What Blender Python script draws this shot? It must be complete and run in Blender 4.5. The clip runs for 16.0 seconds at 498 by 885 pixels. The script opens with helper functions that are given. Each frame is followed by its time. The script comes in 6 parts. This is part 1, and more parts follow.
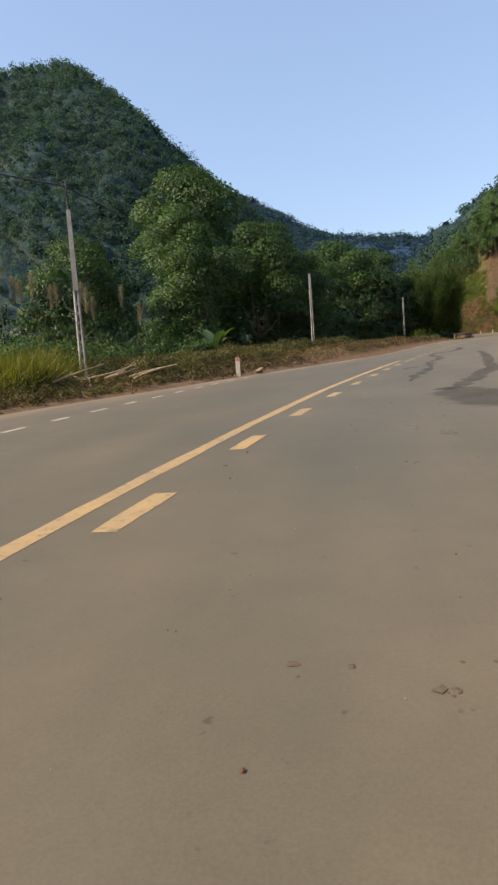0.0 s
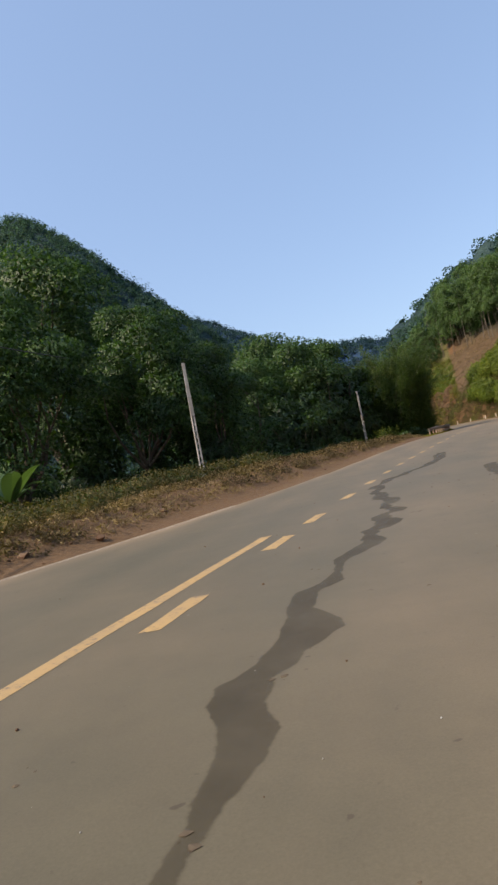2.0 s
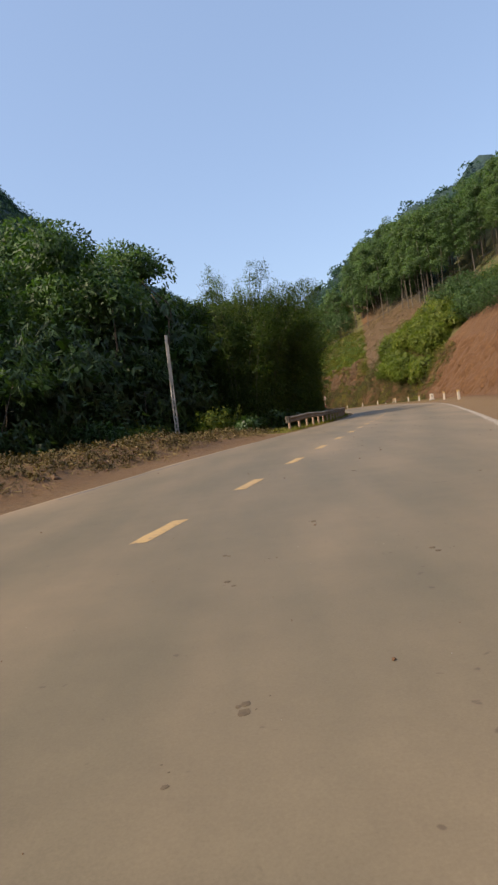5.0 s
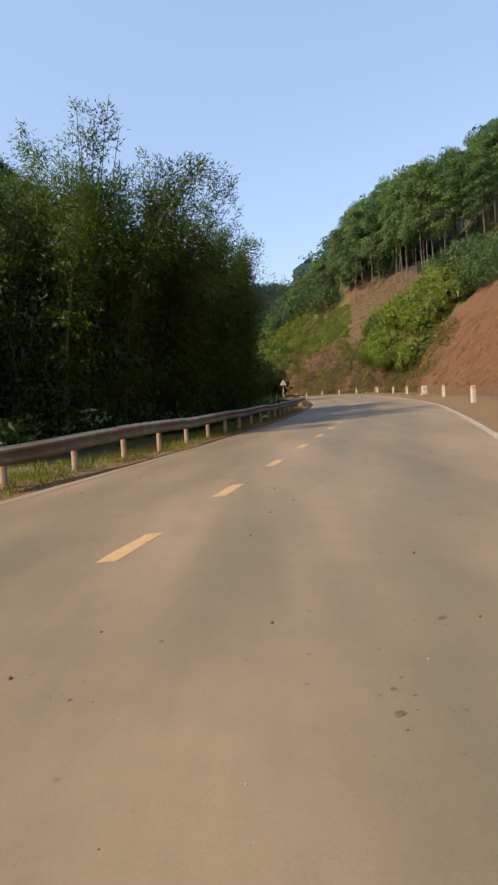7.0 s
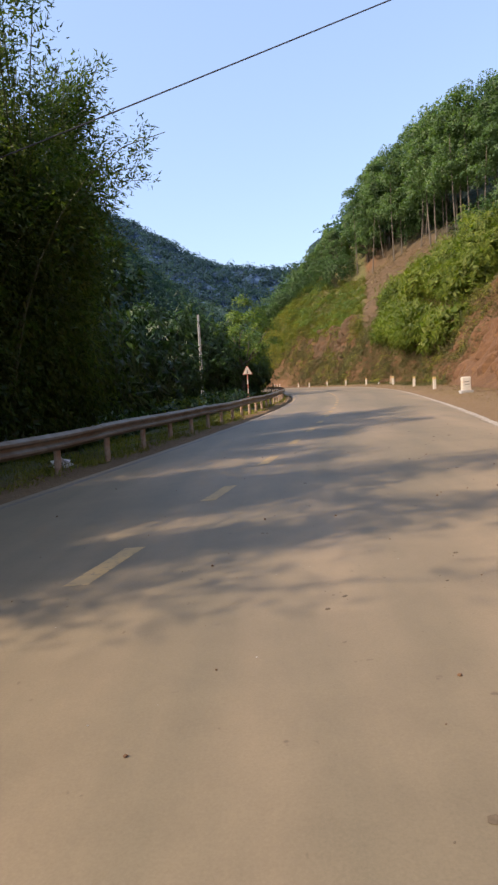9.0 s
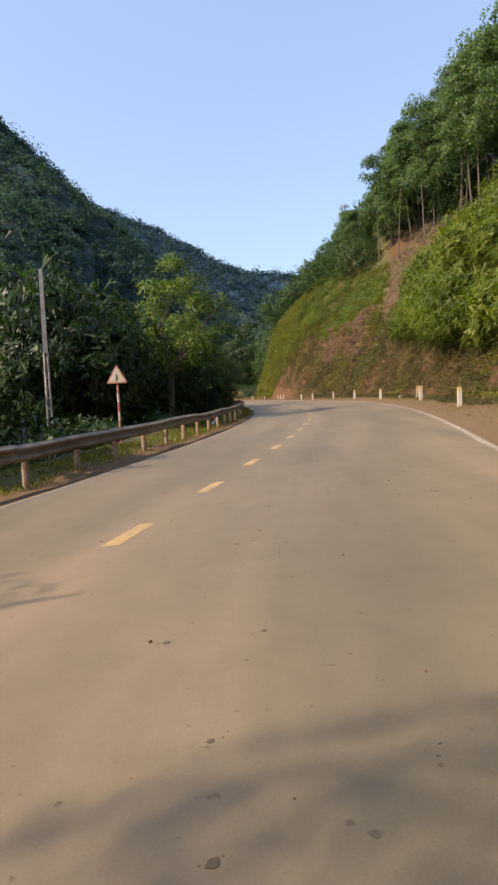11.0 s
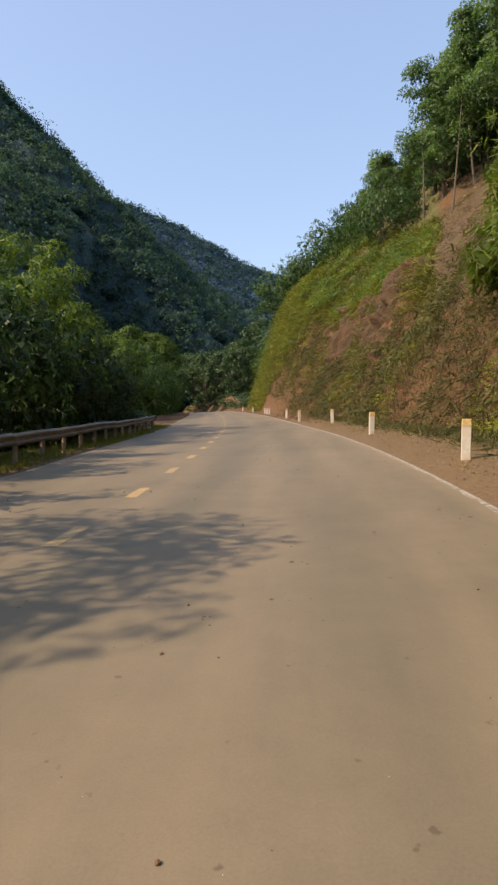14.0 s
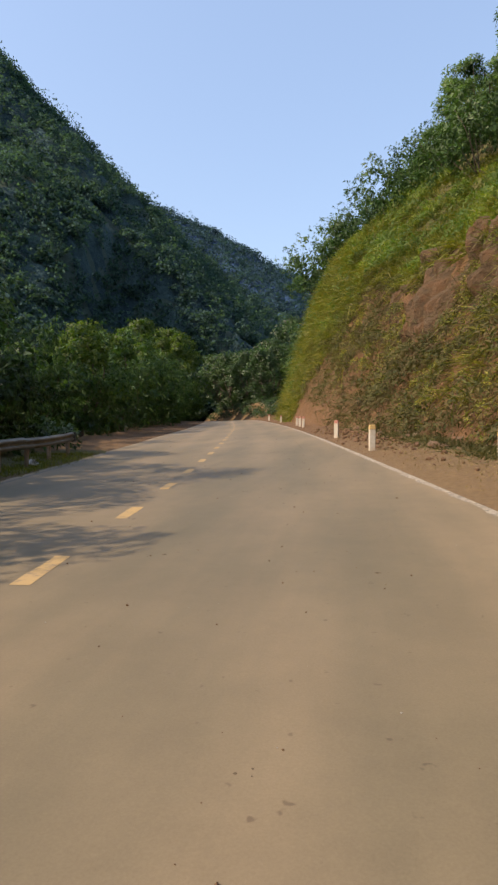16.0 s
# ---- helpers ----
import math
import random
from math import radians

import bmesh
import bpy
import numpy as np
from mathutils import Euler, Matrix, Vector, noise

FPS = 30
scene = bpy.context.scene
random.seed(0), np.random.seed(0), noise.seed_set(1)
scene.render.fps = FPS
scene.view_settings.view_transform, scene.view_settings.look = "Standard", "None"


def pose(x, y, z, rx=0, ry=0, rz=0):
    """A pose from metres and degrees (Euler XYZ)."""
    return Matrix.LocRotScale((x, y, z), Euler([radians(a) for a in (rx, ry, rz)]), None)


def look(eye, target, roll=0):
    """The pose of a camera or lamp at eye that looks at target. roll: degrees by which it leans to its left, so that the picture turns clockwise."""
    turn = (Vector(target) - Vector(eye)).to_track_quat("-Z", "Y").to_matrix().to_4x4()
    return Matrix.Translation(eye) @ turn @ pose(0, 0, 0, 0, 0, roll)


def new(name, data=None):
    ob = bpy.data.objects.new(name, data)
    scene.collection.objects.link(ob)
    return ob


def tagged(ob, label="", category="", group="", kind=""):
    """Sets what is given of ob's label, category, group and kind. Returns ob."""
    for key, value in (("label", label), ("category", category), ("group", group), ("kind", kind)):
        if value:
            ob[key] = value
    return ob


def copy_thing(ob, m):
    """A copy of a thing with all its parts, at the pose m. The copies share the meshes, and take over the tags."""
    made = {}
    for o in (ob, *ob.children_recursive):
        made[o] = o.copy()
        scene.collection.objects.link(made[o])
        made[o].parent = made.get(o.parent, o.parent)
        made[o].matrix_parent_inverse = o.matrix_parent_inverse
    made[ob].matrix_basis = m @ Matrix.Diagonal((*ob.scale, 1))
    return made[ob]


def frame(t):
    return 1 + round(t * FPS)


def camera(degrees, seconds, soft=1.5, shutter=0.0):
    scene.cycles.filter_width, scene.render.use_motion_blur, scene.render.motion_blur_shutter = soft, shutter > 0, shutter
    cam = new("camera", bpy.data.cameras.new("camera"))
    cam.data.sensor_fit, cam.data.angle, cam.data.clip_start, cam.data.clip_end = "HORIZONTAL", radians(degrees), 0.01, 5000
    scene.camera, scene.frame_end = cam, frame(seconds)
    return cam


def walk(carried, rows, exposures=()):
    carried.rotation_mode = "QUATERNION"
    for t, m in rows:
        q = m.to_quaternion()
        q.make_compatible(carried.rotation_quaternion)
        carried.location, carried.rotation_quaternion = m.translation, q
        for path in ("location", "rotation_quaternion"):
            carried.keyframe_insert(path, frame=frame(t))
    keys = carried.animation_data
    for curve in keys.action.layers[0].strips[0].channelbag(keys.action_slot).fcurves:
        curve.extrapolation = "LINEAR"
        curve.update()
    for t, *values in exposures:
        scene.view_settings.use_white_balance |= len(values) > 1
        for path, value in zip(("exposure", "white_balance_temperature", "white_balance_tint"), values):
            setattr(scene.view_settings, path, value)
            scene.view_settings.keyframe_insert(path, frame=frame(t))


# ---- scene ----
# Camera and its way along the road
cam = camera(43.1, 16.0, soft=2.5)
PATH = [
    (0, (0.42, 1.27, 2.761), (0.061, 3.228, 2.565), -4.1),
    (0.5, (0.974, 5.77, 3.001), (0.68, 7.744, 2.87), -5.0),
    (1, (1.728, 10.279, 3.308), (1.49, 12.263, 3.236), -5.6),
    (1.5, (2.439, 15.679, 3.504), (2.162, 17.656, 3.614), -8.5),
    (2, (3.309, 20.661, 3.748), (3.035, 22.636, 3.907), -10.9),
    (2.5, (4.239, 25.707, 4.007), (4.015, 27.692, 4.104), -9.7),
    (3, (5.29, 30.696, 4.246), (5.164, 32.689, 4.348), -10.4),
    (3.2, (5.576, 32.525, 4.337), (5.544, 34.519, 4.491), -9.6),
    (5.3, (10.958, 53.203, 5.667), (10.928, 55.203, 5.672), -6.8),
    (5.5, (11.471, 55.131, 5.913), (11.466, 57.131, 5.942), -8.1),
    (6, (12.936, 60.502, 6.187), (12.924, 62.501, 6.141), -7.1),
    (6.5, (14.322, 65.728, 6.447), (14.336, 67.728, 6.414), -5.1),
    (7, (15.764, 70.889, 6.689), (15.77, 72.888, 6.627), -3.6),
    (7.5, (17.183, 75.935, 6.942), (17.135, 77.93, 6.802), -2.7),
    (8, (18.574, 81.097, 7.194), (18.512, 83.089, 7.021), -2.1),
    (8.5, (19.883, 86.72, 7.463), (19.816, 88.715, 7.335), -2.9),
    (9, (21.112, 91.946, 7.754), (21.041, 93.942, 7.656), -3.3),
    (9.2, (21.627, 94.261, 7.867), (21.533, 96.256, 7.76), -2.7),
    (11.3, (26.308, 116.914, 8.86), (26.142, 118.906, 8.818), -3.2),
    (11.5, (26.711, 118.747, 8.943), (26.647, 120.746, 8.962), -2.8),
    (12, (27.565, 124.347, 9.223), (27.545, 126.346, 9.158), -1.5),
    (12.5, (28.265, 129.739, 9.57), (28.164, 131.737, 9.551), -0.2),
    (13, (28.718, 135.021, 9.877), (28.609, 137.018, 9.852), 0.9),
    (13.5, (28.905, 140.858, 10.112), (28.75, 142.852, 10.127), -0.9),
    (14, (28.757, 146.672, 10.355), (28.526, 148.658, 10.315), -0.3),
    (14.5, (28.478, 152.289, 10.61), (28.232, 154.273, 10.553), -0.5),
    (15, (27.97, 158.173, 10.812), (27.714, 160.155, 10.72), 0.4),
    (15.5, (27.595, 163.235, 11.054), (27.284, 165.211, 11.078), -1.6),
    (16, (26.843, 168.955, 11.244), (26.508, 170.927, 11.228), 0.2),
]
walk(cam, [(t, look(eye, target, roll)) for t, eye, target, roll in PATH],
     [(0, 0.79, 7300, 15), (0.5, 0.84, 7400, 15), (1.5, 0.76, 7200, 15), (3, 0.67, 7100, 15), (5.5, 0.78, 7350, 16), (7, 0.93, 7350, 16), (9, 1.17, 7100, 19), (11.5, 0.98, 7450, 17), (12.5, 0.9, 7550, 17), (16, 0.97, 7500, 16)])

# World, sun and exposure
SUN_AZ, SUN_EL = radians(-119), radians(42)      # azimuth from +y towards +x
world = bpy.data.worlds.new("sky")
scene.world = world
world.use_nodes = True
wn = world.node_tree.nodes
sky = wn.new("ShaderNodeTexSky")
sky.sky_type, sky.sun_disc = "NISHITA", False
sky.sun_elevation, sky.sun_rotation = SUN_EL, SUN_AZ
sky.altitude, sky.air_density, sky.dust_density, sky.ozone_density = 300, 1.25, 2.4, 3.0
wn["Background"].inputs["Strength"].default_value = 0.168
hazy = wn.new("ShaderNodeMix")                    # thin even haze over the whole sky
hazy.data_type, hazy.inputs[0].default_value, hazy.inputs[7].default_value = "RGBA", 0.5, (1.06, 1.72, 2.9, 1)
world.node_tree.links.new(sky.outputs[0], hazy.inputs[6])
world.node_tree.links.new(hazy.outputs[2], wn["Background"].inputs["Color"])
sun_data = bpy.data.lights.new("sun", "SUN")
sun_data.energy, sun_data.angle, sun_data.color = 3.3, radians(0.6), (1.0, 0.89, 0.72)
sun = new("sun", sun_data)
sun_dir = Vector((math.sin(SUN_AZ) * math.cos(SUN_EL), math.cos(SUN_AZ) * math.cos(SUN_EL), math.sin(SUN_EL)))
sun.matrix_world = look(sun_dir * 300, (0, 0, 0))


# ---------------------------------------------------------------- materials
def material(name, rough=0.8, metal=0.0):
    m = bpy.data.materials.new(name)
    m.use_nodes = True
    b = m.node_tree.nodes["Principled BSDF"]
    b.inputs["Roughness"].default_value, b.inputs["Metallic"].default_value = rough, metal
    return m, m.node_tree.nodes, m.node_tree.links, b


def noise_node(n, l, scale, detail=4, rough=0.6, space="Object", stretch=None):
    tc = n.new("ShaderNodeTexCoord")
    t = n.new("ShaderNodeTexNoise")
    t.inputs["Scale"].default_value, t.inputs["Detail"].default_value, t.inputs["Roughness"].default_value = scale, detail, rough
    src = tc.outputs[space]
    if stretch:
        mp = n.new("ShaderNodeMapping")
        mp.inputs["Scale"].default_value = stretch
        l.new(src, mp.inputs["Vector"])
        src = mp.outputs["Vector"]
    l.new(src, t.inputs["Vector"])
    return t.outputs["Fac"]


def ramp(n, l, fac, stops):
    r = n.new("ShaderNodeValToRGB")
    e = r.color_ramp.elements
    while len(e) < len(stops):
        e.new(0.5)
    for el, (p, c) in zip(e, stops):
        el.position, el.color = p, (*c, 1) if len(c) == 3 else c
    l.new(fac, r.inputs["Fac"])
    return r.outputs["Color"]


def mixc(n, l, fac, a, b, mode="MIX"):
    x = n.new("ShaderNodeMix")
    x.data_type, x.blend_type = "RGBA", mode
    for sock, v in ((x.inputs[0], fac), (x.inputs[6], a), (x.inputs[7], b)):
        if hasattr(v, "is_output"):
            l.new(v, sock)
        else:
            sock.default_value = v if isinstance(v, (int, float)) else (*v, 1)
    return x.outputs[2]


def bump(n, l, b, fac, strength=0.3, dist=0.02):
    x = n.new("ShaderNodeBump")
    x.inputs["Strength"].default_value, x.inputs["Distance"].default_value = strength, dist
    l.new(fac, x.inputs["Height"])
    l.new(x.outputs["Normal"], b.inputs["Normal"])


def simple(name, c0, c1, scale=6, rough=0.8, metal=0.0, bs=0.3, bd=0.01, scale2=None, c2=None):
    """Two tones mixed by grain, with a third in larger patches, and relief."""
    m, n, l, b = material(name, rough, metal)
    g = noise_node(n, l, scale, 6)
    col = ramp(n, l, g, [(0.3, c0), (0.7, c1)])
    if c2:
        p = ramp(n, l, noise_node(n, l, scale2 or scale / 8, 3), [(0.45, (0, 0, 0)), (0.65, (1, 1, 1))])
        col = mixc(n, l, p, col, c2)
    l.new(col, b.inputs["Base Color"])
    bump(n, l, b, g, bs, bd)
    return m


def leaf_mat(name, tones, trans=0.35, rough=0.55, gloss=0.3):
    """Leaves: the tone varies from leaf to leaf and softly over the crown; light passes through."""
    m, n, l, b = material(name, rough)
    geo = n.new("ShaderNodeNewGeometry")
    info = n.new("ShaderNodeObjectInfo")
    k = len(tones)
    col = ramp(n, l, geo.outputs["Random Per Island"], [((i + 0.5) / k, c) for i, c in enumerate(tones)])
    big = ramp(n, l, noise_node(n, l, 0.5, 2), [(0.35, (0.72, 0.72, 0.72)), (0.65, (1.2, 1.2, 1.1))])
    col = mixc(n, l, 1.0, col, big, "MULTIPLY")
    tone = ramp(n, l, info.outputs["Random"], [(0, (0.82, 0.86, 0.8)), (1, (1.15, 1.1, 0.95))])
    col = mixc(n, l, 1.0, col, tone, "MULTIPLY")
    l.new(col, b.inputs["Base Color"])
    b.inputs["Specular IOR Level"].default_value = gloss
    tr = n.new("ShaderNodeBsdfTranslucent")
    l.new(mixc(n, l, 1.0, col, (1.3, 1.5, 0.6), "MULTIPLY"), tr.inputs["Color"])
    mx = n.new("ShaderNodeMixShader")
    mx.inputs[0].default_value = trans
    l.new(b.outputs[0], mx.inputs[1])
    l.new(tr.outputs[0], mx.inputs[2])
    l.new(mx.outputs[0], n["Material Output"].inputs["Surface"])
    return m


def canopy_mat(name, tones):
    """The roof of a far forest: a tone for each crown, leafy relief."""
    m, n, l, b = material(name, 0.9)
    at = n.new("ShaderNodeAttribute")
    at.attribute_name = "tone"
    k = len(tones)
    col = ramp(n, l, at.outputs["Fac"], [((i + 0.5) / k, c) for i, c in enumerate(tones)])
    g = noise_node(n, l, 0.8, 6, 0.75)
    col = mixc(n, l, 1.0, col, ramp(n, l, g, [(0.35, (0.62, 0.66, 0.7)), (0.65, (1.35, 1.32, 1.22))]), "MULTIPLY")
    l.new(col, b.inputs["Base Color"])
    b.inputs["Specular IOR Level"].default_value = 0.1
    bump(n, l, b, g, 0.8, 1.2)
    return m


def asphalt_mat():
    """Asphalt greyed where tyres run, with red-brown dust between the tracks and along the edges."""
    m, n, l, b = material("dusty_asphalt", 0.62)
    grain = noise_node(n, l, 90, 3, 0.7)
    fine = ramp(n, l, grain, [(0.25, (0.063, 0.058, 0.034)), (0.75, (0.087, 0.080, 0.048))])
    at = n.new("ShaderNodeAttribute")
    at.attribute_name = "dirt"
    streak = noise_node(n, l, 0.9, 5, 0.6, stretch=(1.0, 0.10, 1.0))
    blotch = noise_node(n, l, 0.35, 4, 0.55)
    amount = n.new("ShaderNodeMath")
    amount.operation = "MULTIPLY_ADD"
    l.new(ramp(n, l, streak, [(0.3, (0.35, 0.35, 0.35)), (0.7, (1, 1, 1))]), amount.inputs[0])
    l.new(at.outputs["Fac"], amount.inputs[1])
    l.new(ramp(n, l, blotch, [(0.4, (0, 0, 0)), (0.75, (0.16, 0.16, 0.16))]), amount.inputs[2])
    amount.use_clamp = True
    col = mixc(n, l, amount.outputs[0], fine, ramp(n, l, grain, [(0.25, (0.248, 0.175, 0.101)), (0.75, (0.298, 0.215, 0.131))]))
    spots = ramp(n, l, noise_node(n, l, 11, 2), [(0.24, (0.62, 0.58, 0.55)), (0.29, (1, 1, 1))])
    col = mixc(n, l, 1.0, col, spots, "MULTIPLY")
    worn = ramp(n, l, noise_node(n, l, 2.6, 5, 0.7), [(0.35, (0.93, 0.93, 0.93)), (0.65, (1.05, 1.05, 1.05))])
    col = mixc(n, l, 1.0, col, worn, "MULTIPLY")
    l.new(col, b.inputs["Base Color"])
    bump(n, l, b, grain, 0.12, 0.004)
    return m


def paint_mat(name, c, wear=0.5):
    m, n, l, b = material(name, 0.7)
    worn = ramp(n, l, noise_node(n, l, 14, 6, 0.75), [(wear - 0.07, (1, 1, 1)), (wear + 0.1, (0, 0, 0))])
    dusty = mixc(n, l, ramp(n, l, noise_node(n, l, 2.0, 3), [(0.3, (0.1, 0.1, 0.1)), (0.7, (0.5, 0.5, 0.5))]), c, (0.22, 0.17, 0.115))
    l.new(mixc(n, l, worn, dusty, (0.13, 0.11, 0.09)), b.inputs["Base Color"])
    return m


def film_mat():
    """A thin wet film on the asphalt, its strength given along the streak and broken up by noise."""
    m, n, l, b = material("wet_film", 0.55)
    l.new(ramp(n, l, noise_node(n, l, 40, 4), [(0.3, (0.040, 0.031, 0.018)), (0.7, (0.060, 0.047, 0.027))]), b.inputs["Base Color"])
    b.inputs["Specular IOR Level"].default_value = 0.25
    at = n.new("ShaderNodeAttribute")
    at.attribute_name = "film"
    ragged = n.new("ShaderNodeMath")
    ragged.operation = "MULTIPLY_ADD"
    l.new(noise_node(n, l, 5.5, 7, 0.72, stretch=(0.55, 1.5, 1)), ragged.inputs[0])
    ragged.inputs[1].default_value = 1.0
    l.new(at.outputs["Fac"], ragged.inputs[2])
    k = ramp(n, l, ragged.outputs[0], [(0.80, (0, 0, 0)), (0.90, (0.3, 0.3, 0.3)), (1.0, (1, 1, 1))])
    pools = ramp(n, l, noise_node(n, l, 1.6, 4, 0.6), [(0.3, (0.6, 0.6, 0.6)), (0.65, (1.1, 1.1, 1.1))])
    half = n.new("ShaderNodeMath")
    half.operation = "MULTIPLY"
    l.new(mixc(n, l, 1.0, k, pools, "MULTIPLY"), half.inputs[0])
    dp = n.new("ShaderNodeAttribute")
    dp.attribute_name = "depth"
    l.new(dp.outputs["Fac"], half.inputs[1])
    clear = n.new("ShaderNodeBsdfTransparent")
    mx = n.new("ShaderNodeMixShader")
    l.new(half.outputs[0], mx.inputs[0])
    l.new(clear.outputs[0], mx.inputs[1])
    l.new(b.outputs[0], mx.inputs[2])
    l.new(mx.outputs[0], n["Material Output"].inputs["Surface"])
    return m


def ground_mat():
    """Red cut earth, brown soil and green undergrowth, told apart by the sheet's own zones."""
    m, n, l, b = material("ground_earth", 0.95)
    at = n.new("ShaderNodeAttribute")
    at.attribute_name = "zone"
    sep = n.new("ShaderNodeSeparateColor")
    l.new(at.outputs["Color"], sep.inputs[0])
    g1 = noise_node(n, l, 1.1, 6, 0.65)
    g2 = noise_node(n, l, 9, 5, 0.7)
    soil = ramp(n, l, g2, [(0.3, (0.100, 0.060, 0.025)), (0.7, (0.205, 0.128, 0.058))])
    red = ramp(n, l, g1, [(0.3, (0.058, 0.025, 0.008)), (0.5, (0.102, 0.046, 0.015)), (0.72, (0.150, 0.075, 0.028))])
    red = mixc(n, l, 0.35, red, ramp(n, l, g2, [(0.3, (0.050, 0.023, 0.008)), (0.7, (0.165, 0.079, 0.029))]))
    green = ramp(n, l, g1, [(0.3, (0.020, 0.037, 0.027)), (0.7, (0.037, 0.060, 0.041))])
    col = mixc(n, l, sep.outputs[0], soil, red)
    col = mixc(n, l, sep.outputs[1], col, green)
    col = mixc(n, l, sep.outputs[2], col, ramp(n, l, g2, [(0.3, (0.050, 0.060, 0.016)), (0.7, (0.110, 0.100, 0.030))]))
    l.new(col, b.inputs["Base Color"])
    add = n.new("ShaderNodeMath")
    add.operation = "ADD"
    l.new(g1, add.inputs[0])
    l.new(g2, add.inputs[1])
    bump(n, l, b, add.outputs[0], 0.7, 0.12)
    return m


